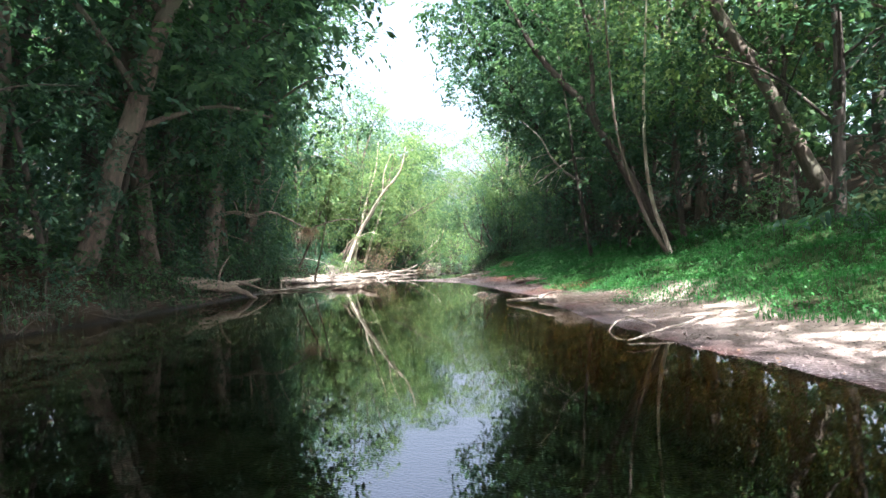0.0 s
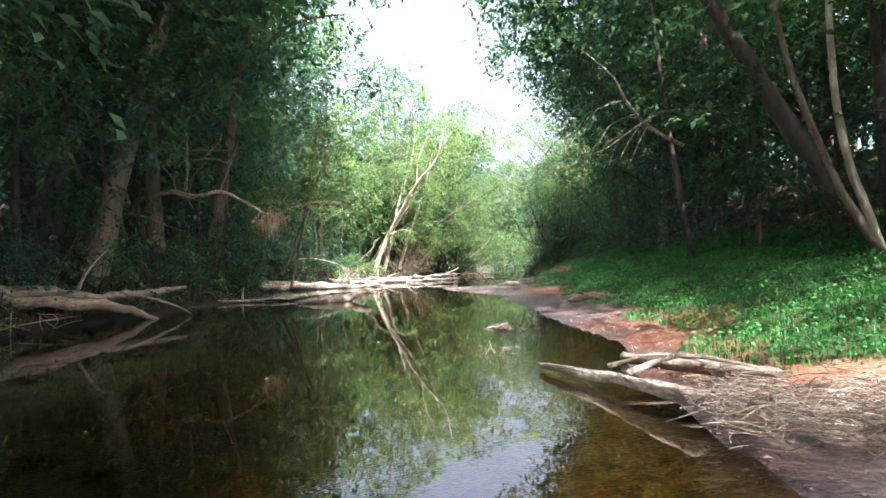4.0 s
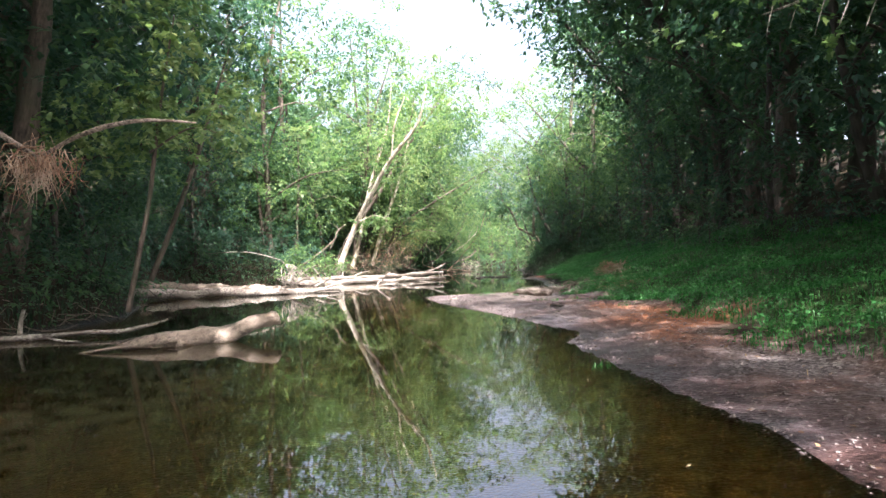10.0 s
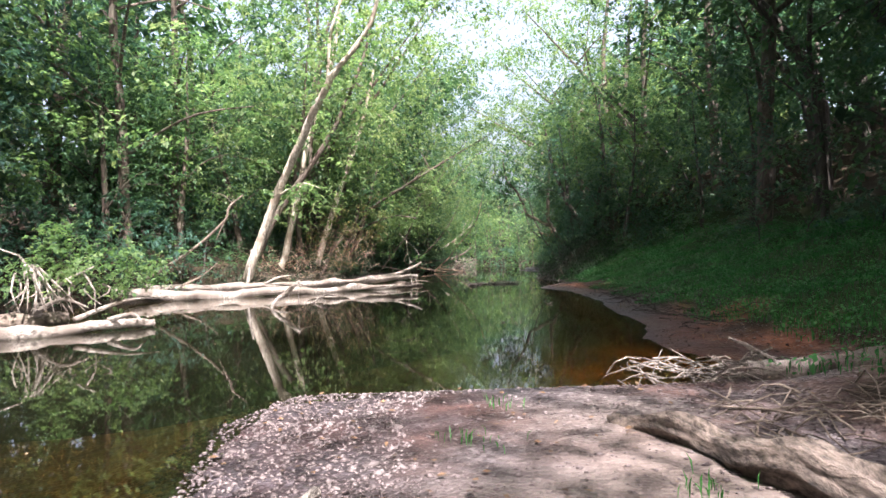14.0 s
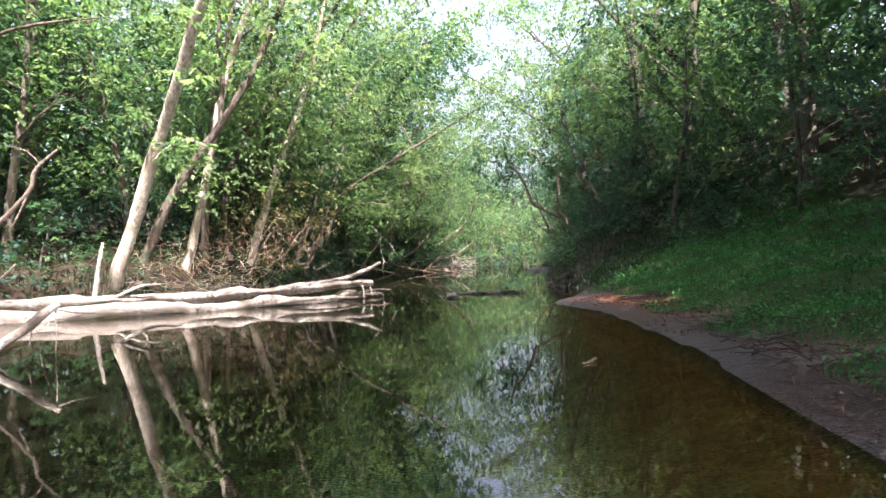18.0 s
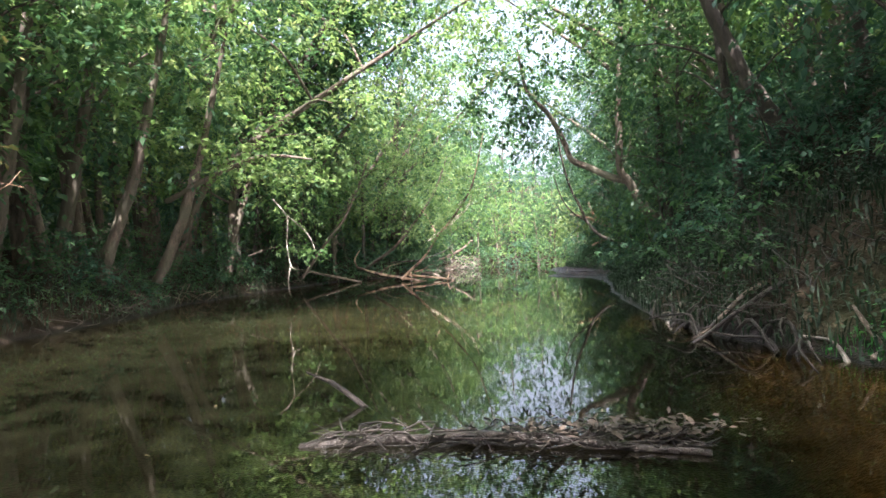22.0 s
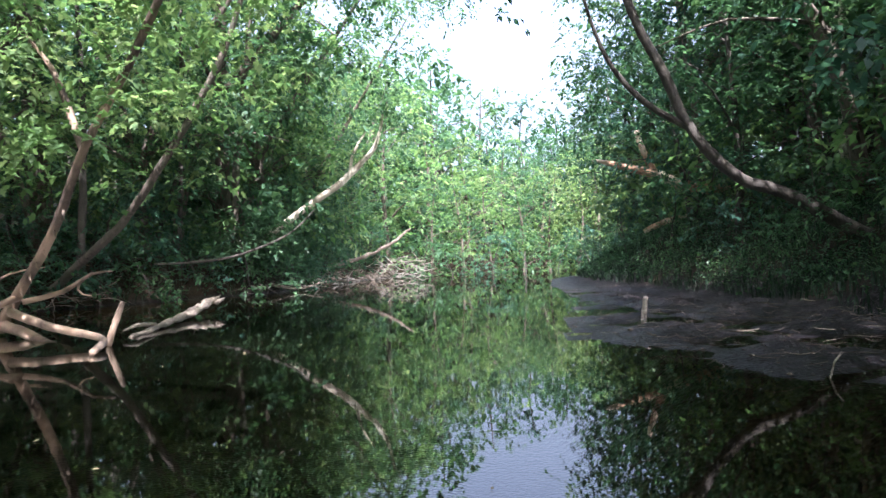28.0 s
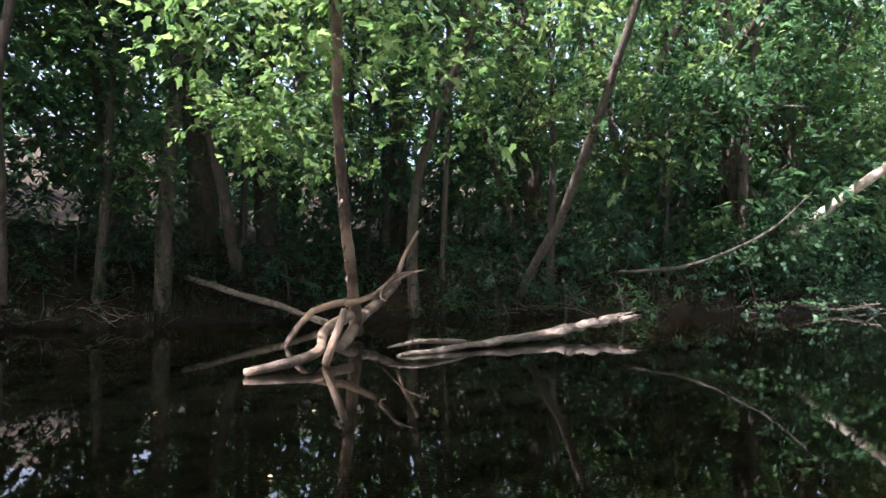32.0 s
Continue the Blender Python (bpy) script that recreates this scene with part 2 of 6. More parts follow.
def water_material():
    m, nt, nodes, links, p = material("creek_water")
    nodes.remove(p)
    geo = nodes.new("ShaderNodeNewGeometry")
    mp = nodes.new("ShaderNodeMapping")
    mp.inputs["Scale"].default_value = (1.0, 2.2, 1.0)
    links.new(geo.outputs["Position"], mp.inputs[0])
    n1 = noise_node(nodes, links, 1.1, 3, 0.5, mp.outputs[0])
    n2 = noise_node(nodes, links, 6.0, 2, 0.5, mp.outputs[0])
    add = nodes.new("ShaderNodeMath")
    add.operation = "MULTIPLY_ADD"
    add.inputs[1].default_value = 0.09
    links.new(n2.outputs[0], add.inputs[0])
    links.new(n1.outputs[0], add.inputs[2])
    b = nodes.new("ShaderNodeBump")
    b.inputs["Strength"].default_value, b.inputs["Distance"].default_value = 0.034, 0.018
    links.new(add.outputs[0], b.inputs["Height"])
    fr = nodes.new("ShaderNodeFresnel")
    fr.inputs["IOR"].default_value = 2.1
    links.new(b.outputs[0], fr.inputs["Normal"])
    gl = nodes.new("ShaderNodeBsdfGlossy")
    gl.inputs["Roughness"].default_value = 0.016
    links.new(b.outputs[0], gl.inputs["Normal"])
    tr = nodes.new("ShaderNodeBsdfTransparent")
    tr.inputs["Color"].default_value = (0.72, 0.645, 0.41, 1)
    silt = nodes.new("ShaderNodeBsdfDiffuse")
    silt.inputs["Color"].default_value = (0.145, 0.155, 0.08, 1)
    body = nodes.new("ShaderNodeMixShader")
    # mostly clear, milky silt painted where sun falls on the wooded bank's slow pool
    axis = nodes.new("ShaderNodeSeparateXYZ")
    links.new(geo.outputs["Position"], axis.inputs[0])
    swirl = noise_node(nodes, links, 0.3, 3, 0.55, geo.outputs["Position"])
    sunpatch_murk = swirl.outputs[0]
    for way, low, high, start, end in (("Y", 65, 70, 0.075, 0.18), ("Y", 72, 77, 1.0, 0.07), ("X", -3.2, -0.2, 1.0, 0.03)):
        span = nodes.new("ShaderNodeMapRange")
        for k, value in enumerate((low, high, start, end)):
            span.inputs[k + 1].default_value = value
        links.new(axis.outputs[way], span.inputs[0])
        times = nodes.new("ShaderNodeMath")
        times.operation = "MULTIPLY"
        links.new(sunpatch_murk, times.inputs[0])
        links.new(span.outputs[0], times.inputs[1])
        sunpatch_murk = times.outputs[0]
    links.new(sunpatch_murk, body.inputs[0])
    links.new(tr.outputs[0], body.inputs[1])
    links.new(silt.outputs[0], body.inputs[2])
    mx = nodes.new("ShaderNodeMixShader")
    links.new(fr.outputs[0], mx.inputs[0])
    links.new(body.outputs[0], mx.inputs[1])
    links.new(gl.outputs[0], mx.inputs[2])
    links.new(mx.outputs[0], nodes["Material Output"].inputs[0])
    return m


GROUND, WATER = ground_material(), water_material()


# ---------------------------------------------------------------- mesh helpers
def mesh_of(name, verts, quads, mat, smooth=False):
    """A mesh from vertex and face arrays, all faces with the same number of corners."""
    v, f = np.asarray(verts, np.float32), np.asarray(quads, np.int32)
    me = bpy.data.meshes.new(name)
    k = f.shape[1]
    me.vertices.add(len(v))
    me.vertices.foreach_set("co", v.ravel())
    me.loops.add(f.size)
    me.loops.foreach_set("vertex_index", f.ravel())
    me.polygons.add(len(f))
    me.polygons.foreach_set("loop_start", np.arange(0, f.size, k, dtype=np.int32))
    me.polygons.foreach_set("loop_total", np.full(len(f), k, np.int32))
    if smooth:
        me.polygons.foreach_set("use_smooth", np.ones(len(f), bool))
    me.update(calc_edges=True)
    me.materials.append(mat)
    return me


def curve_points(points, n):
    """n points on a smooth curve through the given ones."""
    p = np.asarray(points, float)
    t = np.linspace(0, len(p) - 1, n)
    i = np.clip(t.astype(int), 0, len(p) - 2)
    u = (t - i)[:, None]
    a, b, c, d = p[np.maximum(i - 1, 0)], p[i], p[i + 1], p[np.minimum(i + 2, len(p) - 1)]
    return 0.5 * (2 * b + (c - a) * u + (2 * a - 5 * b + 4 * c - d) * u**2 + (3 * b - a - 3 * c + d) * u**3)


def tube_arrays(points, radii, sides=10, step=0.25, rough=0.1, rng=None):
    """A tapered, uneven round stem along a curve, closed at both ends: vertices and quads."""
    rng = rng or np.random.default_rng(1)
    p = np.asarray(points, float)
    length = np.linalg.norm(np.diff(p, axis=0), axis=1).sum()
    n = int(np.clip(length / step, 3, 60)) + 1
    c = curve_points(p, n)
    r = np.interp(np.linspace(0, 1, n), np.linspace(0, 1, len(radii)), radii)
    tan = np.gradient(c, axis=0)
    tan /= np.linalg.norm(tan, axis=1)[:, None] + 1e-9
    ref = np.array((0.0, 0.0, 1.0)) if abs(tan[:, 2]).mean() < 0.75 else np.array((1.0, 0.0, 0.0))
    s = np.cross(tan, ref)
    s /= np.linalg.norm(s, axis=1)[:, None] + 1e-9
    u = np.cross(s, tan)
    a = np.linspace(0, 2 * np.pi, sides, endpoint=False)
    lobe = 1 + 0.7 * rough * (np.sin(2 * a + rng.uniform(0, 6)) * 0.6 + np.sin(3 * a + rng.uniform(0, 6)) * 0.5)
    kern = np.array((0.1, 0.2, 0.4, 0.2, 0.1))
    swell = np.convolve(np.pad(rng.normal(0, 1, n), 2, "edge"), kern, "valid")
    wob = 1 + rough * 0.8 * swell[:, None] + rough * 0.7 * rng.normal(0, 1, (1, sides)) + rough * rng.normal(0, 0.4, (n, sides))
    drift = np.stack([np.convolve(np.pad(rng.normal(0, 1, n), 2, "edge"), kern, "valid") for _ in range(3)], -1)
    drift[0] = drift[-1] = 0
    c = c + drift * (rough * 2.2 * r)[:, None]
    rr = r[:, None] * lobe[None] * wob
    v = c[:, None] + rr[..., None] * (np.cos(a)[None, :, None] * s[:, None] + np.sin(a)[None, :, None] * u[:, None])
    v = v.reshape(-1, 3)
    i, j = np.meshgrid(np.arange(n - 1), np.arange(sides), indexing="ij")
    k = (j + 1) % sides
    f = np.stack([i * sides + j, i * sides + k, (i + 1) * sides + k, (i + 1) * sides + j], -1).reshape(-1, 4)
    ends = []
    for ring, flip in ((0, True), (n - 1, False)):
        m = len(v)
        v = np.vstack([v, c[ring] + (0.25 * r[ring] * tan[ring] * (-1 if flip else 1))])
        for q in range(0, sides, 2):
            e = [ring * sides + q, ring * sides + (q + 1) % sides, ring * sides + (q + 2) % sides, m]
            ends.append(e[::-1] if flip else e)
    return v, np.vstack([f, ends])


def joined(arrays):
    vs, fs, o = [], [], 0
    for v, f in arrays:
        vs.append(v)
        fs.append(np.asarray(f) + o)
        o += len(v)
    return np.vstack(vs), np.vstack(fs)


def part(name, me, parent, label=""):
    ob = new(name, me)
    ob.parent = parent
    return tagged(ob, label)


def stem(name, points, radii, mat, parent=None, sides=10, label="", rough=0.12, seed=1, step=0.2):
    v, f = tube_arrays(points, radii, sides, step, rough, np.random.default_rng(seed))
    ob = new(name, mesh_of(name, v, f, mat, True))
    if parent:
        ob.parent = parent
    return tagged(ob, label)


LEAF_OVAL = ((0.0, 0.0), (0.45, 0.5), (1.0, 0.0), (0.45, -0.5))
LEAF_LOBED = ((0.0, 0.0), (0.12, 0.42), (0.34, 0.36), (0.5, 0.72), (0.62, 0.3), (1.0, 0.0), (0.62, -0.3), (0.5, -0.72), (0.34, -0.36), (0.12, -0.42))


def blades(p, d, side, size, slim, shape=LEAF_OVAL):
    """One blade a point, creased along its midrib: vertices and faces."""
    n, k = len(p), len(shape)
    up = np.cross(d, side)
    s = size[:, None]
    v = np.stack([p + s * (a * d + slim * b * side + (0.16 * abs(b) - 0.06 * a * a) * up) for a, b in shape], 1)
    return v.reshape(-1, 3), np.arange(n * k).reshape(-1, k)


def leaves(centres, spread, per, size, rng, flat=0.22, droop=0.2, slim=0.55, shape=LEAF_OVAL):
    """Leaf blades round the centres: in rows along drooping twigs, or strewn where flat is high."""
    centres = np.asarray(centres, float)
    m = len(centres)
    n = m * per
    sp = np.repeat(np.broadcast_to(np.asarray(spread, float), m), per)
    if flat >= 0.5:
        p = np.repeat(centres, per, axis=0) + rng.normal(0, 0.6, (n, 3)) * sp[:, None] * (1, 1, flat)
        yaw, pitch, roll = rng.uniform(0, 6.283, n), rng.normal(-0.3, 0.36, n), rng.normal(0, 0.4, n)
    else:
        twigs = max(2, round(per / 7))
        which = np.arange(n) // per * twigs + np.arange(n) % per % twigs
        t_yaw, t_pitch = rng.uniform(0, 6.283, m * twigs), rng.normal(0.05, 0.3, m * twigs)
        t_len, t_roll = rng.uniform(0.55, 1.25, m * twigs), rng.normal(0, 0.25, m * twigs)
        start = np.repeat(centres, twigs, axis=0) + rng.normal(0, 1, (m * twigs, 3)) * np.repeat(np.broadcast_to(np.asarray(spread, float), m), twigs)[:, None] * (0.34, 0.34, 0.26)
        u = rng.uniform(0.05, 1, n)
        yw, pt, run = t_yaw[which], t_pitch[which], t_len[which] * sp * u
        p = start[which] + np.stack([np.cos(yw) * np.cos(pt), np.sin(yw) * np.cos(pt), np.sin(pt)], -1) * run[:, None]
        p[:, 2] -= (droop + 0.25) * run * u
        p += rng.normal(0, 0.16, (n, 3)) * size
        hand = np.where(rng.uniform(0, 1, n) < 0.5, -1.0, 1.0)
        yaw = yw + hand * rng.uniform(0.3, 1.25, n)
        pitch, roll = pt - 0.35 - 0.5 * u * (droop + 0.25) + rng.normal(0, 0.22, n), t_roll[which] + rng.normal(0, 0.28, n)
    d = np.stack([np.cos(yaw) * np.cos(pitch), np.sin(yaw) * np.cos(pitch), np.sin(pitch)], -1)
    side = np.stack([-np.sin(yaw), np.cos(yaw), roll], -1)
    side /= np.linalg.norm(side, axis=1)[:, None]
    return blades(p, d, side, size * rng.uniform(0.6, 1.35, n), slim, shape)


def crown_centres(n, low, high, radius, rng, lean=(0, 0), top=0.55, shell=0.55):
    """Spray centres filling a lumpy crown between two heights, denser near its outside."""
    out = []
    ph = rng.uniform(0, 6, 6)
    while len(out) < n:
        h = rng.uniform(0, 1)
        w = (0.45 + 0.55 * math.sin(math.pi * min(1, (h / top) * 0.5 + 0.12))) if h < top else math.sqrt(max(0, 1 - ((h - top) / (1 - top)) ** 2)) * 1.0
        a = rng.uniform(0, 2 * math.pi)
        lump = 1 + 0.22 * math.sin(3 * a + ph[0] + 4 * h) + 0.18 * math.sin(5 * a + ph[1] - 7 * h) + 0.12 * math.sin(11 * h + ph[2] + 2 * a)
        r = radius * w * lump * (shell + (1 - shell) * rng.uniform() ** 0.6 if rng.uniform() < 0.75 else rng.uniform())
        x, y, z = r * math.cos(a) + lean[0] * h, r * math.sin(a) + lean[1] * h, low + (high - low) * h
        if math.sin(x * 1.1 + ph[3]) + math.sin(y * 1.1 + ph[4]) + math.sin(z * 1.3 + ph[5]) < -1.35:
            continue
        out.append((x, y, z))
    return np.array(out)


def make_tree(name, label, category, height, low, radius, n, per, size, leaf, bark, r0, seed, lean=(0.6, 0.3), limbs=5, spread=0.75):
    """A tree standing at the origin: trunk, limbs and a crown of leaf sprays."""
    rng = np.random.default_rng(seed)
    root = tagged(new(name), label, category)
    root.empty_display_size = 0.3
    bend = rng.normal(0, 0.25, 2)
    path = [(0, 0, -0.5), (bend[0] * 0.4, bend[1] * 0.4, height * 0.25), (bend[0] + lean[0] * 0.4, bend[1] + lean[1] * 0.4, height * 0.55), (lean[0], lean[1], height * 0.93)]
    stem("trunk", path, [r0 * 1.35, r0, r0 * 0.75, r0 * 0.15], bark, root, 10, seed=seed, step=0.5)
    for k in range(limbs):
        h = rng.uniform(max(0.22, low / height), 0.8)
        b = curve_points(path, 40)[int(h * 39)]
        a = 2 * math.pi * (k / limbs) + rng.uniform(-0.5, 0.5)
        ln = radius * rng.uniform(0.6, 0.95)
        e = b + np.array((math.cos(a) * ln, math.sin(a) * ln, ln * rng.uniform(0.15, 0.7)))
        mid = (b + e) / 2 + np.array((0, 0, 0.12 * ln))
        stem("limb", [b, mid, e], [r0 * 0.4, r0 * 0.25, r0 * 0.08], bark, root, 6, seed=seed + k, step=0.5)
    c = crown_centres(n, low, height, radius, rng, lean)
    v, f = leaves(c, 1.2 * spread * rng.uniform(0.6, 1.4, n), per, size, rng)
    part("crown", mesh_of("crown", v, f, leaf), root)
    return root


def place(proto, x, y, turn=0.0, scale=1.0, tilt=(0, 0), dz=0.0, tall=1.0):
    m = Matrix.LocRotScale((x, y, ground_z(x, y) + dz), Euler((tilt[0], tilt[1], turn)), (scale, scale, scale * tall))
    return copy_thing(proto, m)


# ---------------------------------------------------------------- the lie of the land
RIGHT_BANK = ((-400, 40), (-60, 14), (-25, 7.5), (3, 5.3), (5, 4.8), (8, 4.4), (11, 4.2), (13.4, 4.0), (15, 4.2), (18.2, 3.5), (20.3, 3.1), (22, 2.95), (24, 2.45), (26.5, 1.95), (27.6, 2.25), (29, 1.6), (31, 0.9),
              (33.2, -0.15), (35, -0.95), (37.7, -1.75), (38.7, -1.6), (39.0, 0.3), (39.3, 1.9), (40.2, 2.5), (41.3, 2.1), (42.4, 2.0), (44, 2.35), (47, 2.2), (50, 2.3), (52.5, 2.1), (55, 1.85), (57.5, 0.95), (58.6, 1.1), (60.2, 1.6), (63.6, 2.3),
              (66.7, 1.35), (70, 1.1), (76, 1.3), (80, 1.7), (84, 1.9), (87.8, 1.45), (88.8, 0.95), (89.8, 0.7), (90.6, -0.1), (93, 0.0), (97, 0.6), (105, 0.4), (112, 0.8), (122, 3.5), (135, 10), (150, 24), (200, 80), (500, 400))
LEFT_BANK = ((-400, -20), (-60, -4), (-20, -4.4), (0, -4.8), (11, -5.4), (18, -6.2), (24, -7.0), (32, -8.3), (36, -10.6), (40, -13.6), (44, -14.4), (48, -13.6), (53, -12.0), (58, -10.8), (66, -9.6), (72, -10.4), (77, -12.0), (85, -12.8), (95, -13.2), (101, -11.2), (106, -9.2), (115, -10.4),
             (125, -10.2), (135, -6), (147, 6), (160, 22), (200, 62), (500, 380))
BEACH = ((-400, 1), (-30, 1.5), (0, 2.2), (9, 1.6), (13, 0.9), (20, 1.5), (28, 2.2), (35, 3.9), (38.5, 4.6), (39.2, 2.2), (41, 1.4), (46, 0.8), (55, 1.1), (58, 2.0), (61, 1.0), (64, 0.2), (76, 0.2), (84, 0.35), (88, 2.2), (91, 4.2), (96, 3.0), (104, 1.6), (115, 1.0), (500, 1))
RISE = ((-400, 0.34), (5, 0.26), (30, 0.28), (38, 0.33), (55, 0.34), (62, 0.42), (66, 0.95), (78, 0.95), (82, 0.7), (90, 0.62), (110, 0.7), (500, 0.5))


def along(table, y):
    return np.interp(y, [r[0] for r in table], [r[1] for r in table])


def land(x, y):
    """Height of the ground, and how far a place lies beyond the right shore and the beach behind it."""
    x, y = np.asarray(x, float), np.asarray(y, float)
    dr, dl = x - along(RIGHT_BANK, y), along(LEFT_BANK, y) - x
    w, s = along(BEACH, y), along(RISE, y)
    wav = 0.10 * np.sin(x * 1.7 + y * 0.9) * np.sin(y * 1.1 - x * 0.6) + 0.05 * np.sin(3.1 * x + 1.3 * y)
    sb = np.interp(y, (29, 34, 39.5, 41, 82, 88, 99, 104), (0.085, 0.035, 0.035, 0.085, 0.085, 0.014, 0.014, 0.085))
    pits = -0.13 + 1.5 * sum(a * np.sin(f * (x * math.cos(q) + y * math.sin(q)) + 7 * q) for a, f, q in ((0.34, 2.4, 0.4), (0.3, 3.3, 1.7), (0.26, 5.1, 2.6), (0.22, 7.0, 0.9), (0.18, 10.5, 2.1), (0.15, 14.0, 0.2), (0.12, 19.0, 1.3)))
    z_r = np.where(dr < w, sb * dr + np.where(y > 60, 0.085 - sb, 0.0) * pits * np.clip(dr, 0, 1) * np.clip(w - dr + 0.2, 0, 1), sb * w + s * np.minimum(dr - w, 3.8) + 0.38 * np.clip(dr - w - 3.8, 0, 14) + 0.06 * np.clip(dr - w - 17.8, 0, 60))
    z_r = z_r + np.clip(dr - w * 0.7, 0, 1) * wav
    z_l = 0.95 * np.minimum(dl, 1.3) + 0.22 * np.clip(dl - 1.3, 0, 5) + 0.10 * np.clip(dl - 6.3, 0, 15) + 0.3 * np.clip(dl - 21, 0, 50) + np.clip(dl, 0, 1) * wav * 1.6
    side_r, side_l = np.clip(-dr, 0, 50), np.clip(-dl, 0, 50)
    z_b = -np.minimum(np.minimum(np.interp(y, (-5, 4, 8, 10, 30, 43, 49, 62, 70), (1.6, 1.4, 0.3, 0.16, 0.13, 0.13, 0.3, 0.5, 0.8)) * side_r + 0.02, 0.62 * side_l), np.interp(y, (10, 16, 28, 36, 69, 73, 79, 83), (0.78, 0.32, 0.32, 0.78, 0.78, 0.4, 0.4, 0.78))) + 0.05 * np.sin(x * 0.9 + y * 0.35) * np.clip(side_r, 0, 1)
    z = np.where(dr > 0, z_r, np.where(dl > 0, z_l, z_b))
    return z, dr, dl, w


def ground_z(x, y):
    return float(land(x, y)[0])


PATCH = (5.15, 12.0)


def build_ground():
    xs = np.concatenate([-16 - 1.2 * 1.22 ** np.arange(28)[::-1], np.arange(-16, -1.5, 0.25), np.arange(-1.5, 6, 0.13), np.arange(6, 13, 0.25), 13 + 0.8 * 1.24 ** np.arange(29)])
    ys = np.concatenate([-8 - 0.8 * 1.25 ** np.arange(28)[::-1], np.arange(-8, 85, 0.4), np.arange(85, 99, 0.16), np.arange(99, 112, 0.4), 112 + 0.8 * 1.23 ** np.arange(30)])
    X, Y = np.meshgrid(xs, ys)
    z, dr, dl, w = land(X, Y)
    n, m = X.shape
    v = np.stack([X, Y, z], -1).reshape(-1, 3)
    i, j = np.meshgrid(np.arange(n - 1), np.arange(m - 1), indexing="ij")
    f = np.stack([i * m + j, i * m + j + 1, (i + 1) * m + j + 1, (i + 1) * m + j], -1).reshape(-1, 4)
    me = mesh_of("ground", v, f, GROUND, True)
    wob = 0.35 * np.sin(X * 2.1 + Y * 1.3) + 0.3 * np.sin(Y * 2.7 - X)
    beach = np.clip((w + 0.4 + wob - dr) / 0.5, 0, 1) * (dr > -3) * np.interp(Y, (62, 65, 80, 84), (1, 0, 0, 1))
    grass = np.clip((dr - w + 0.1 + wob) / 0.5, 0, 1) * np.clip((8.5 - dr) / 1.5, 0, 1)
    clay = np.clip(1 - np.abs(dr - w * 0.75 - wob) / 0.9, 0, 1) * np.clip(np.sin(Y * 0.45 + 1.2) + 0.35, 0, 1) * (dr > 0) * (Y < 62)
    grass = grass * np.clip((66 - Y) / 3, 0, 1)
    pool = np.clip(1.9 - np.hypot((X - 1.8 + 0.3 * wob) / 0.85, (Y - 40.6) / 1.1), 0, 1) * np.clip(0.6 + 0.8 * wob + 0.4 * np.sin(5 * X + 3 * Y), 0.35, 1)
    pool2 = np.clip(1.3 - np.hypot((X - PATCH[0]) / 0.5, (Y - PATCH[1]) / 0.5), 0, 1)
    clay = np.maximum(clay, np.maximum(pool, pool2))
    mud = np.clip((Y - 63) / 3, 0, 1) * np.clip((w + np.interp(Y, (78, 86), (0.1, 0.8)) + wob - dr) / 0.6, 0, 1) * (dr > -3)
    col = np.stack([beach, grass, clay, mud], -1).reshape(-1, 4).astype(np.float32)
    at = me.color_attributes.new("zone", "FLOAT_COLOR", "POINT")
    at.data.foreach_set("color", col.ravel())
    # dry sand, sunlit patches painted pale: along the first beach and on the bar tip
    pale = np.clip(1.6 - np.abs(dr - 1.25 - 0.5 * wob) / 0.75, 0, 1) * np.clip((11.5 - Y) / 2, 0, 1) * np.clip((Y + 30) / 10, 0, 1)
    pale = np.maximum(pale, np.clip(1.7 - np.hypot((X - 0.75 + 0.3 * wob) / 0.95, (Y - 36.0 - wob) / 1.2), 0, 1)) * (dr > 0.2)
    sand = me.attributes.new("sand", "FLOAT", "POINT")
    sand.data.foreach_set("value", pale.ravel().astype(np.float32))
    return tagged(new("ground", me), "creek bed and banks of gravel, clay and leaf litter", "ground", kind="structure")


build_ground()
_w = [(-140, -140, 0), (140, -140, 0), (140, 190, 0), (-140, 190, 0)]
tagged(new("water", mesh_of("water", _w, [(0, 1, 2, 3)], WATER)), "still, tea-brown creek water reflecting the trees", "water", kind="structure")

# ---------------------------------------------------------------- woods
rnd = random.Random(4)


def grove(protos, spots, group):
    for k, (x, y, sc, tilt) in enumerate(spots):
        t = place(protos[k % len(protos)], x, y, rnd.uniform(0, 6.28), sc, tilt, -0.1, rnd.uniform(0.9, 1.12))
        t["group"] = group


TALL = [make_tree("tall_tree", "tall broadleaf tree with a full green crown on the wooded bank", "tree", 19, 4.5, 4.4, 125, 40, 0.28, m, BARK, 0.22, s, spread=0.95)
        for s, m in ((11, LEAF_MID), (12, LEAF_COOL), (13, LEAF_MID))]
BACK = [make_tree("woodland_tree", "broadleaf woodland tree standing back from the creek", "tree", 18, 2.0, 5.0, 100, 11, 0.76, m, BARK_DARK, 0.22, s, limbs=3, spread=1.1)
        for s, m in ((14, LEAF_MID), (15, LEAF_COOL))]
UNDER = [make_tree("understory_tree", "small leafy understory tree at the creek bank", "tree", 8.0, 1.7, 2.8, 84, 44, 0.17, m, BARK_DARK, 0.09, s, spread=0.68)
         for s, m in ((21, LEAF_MID), (22, LEAF_COOL), (23, LEAF_MID))]
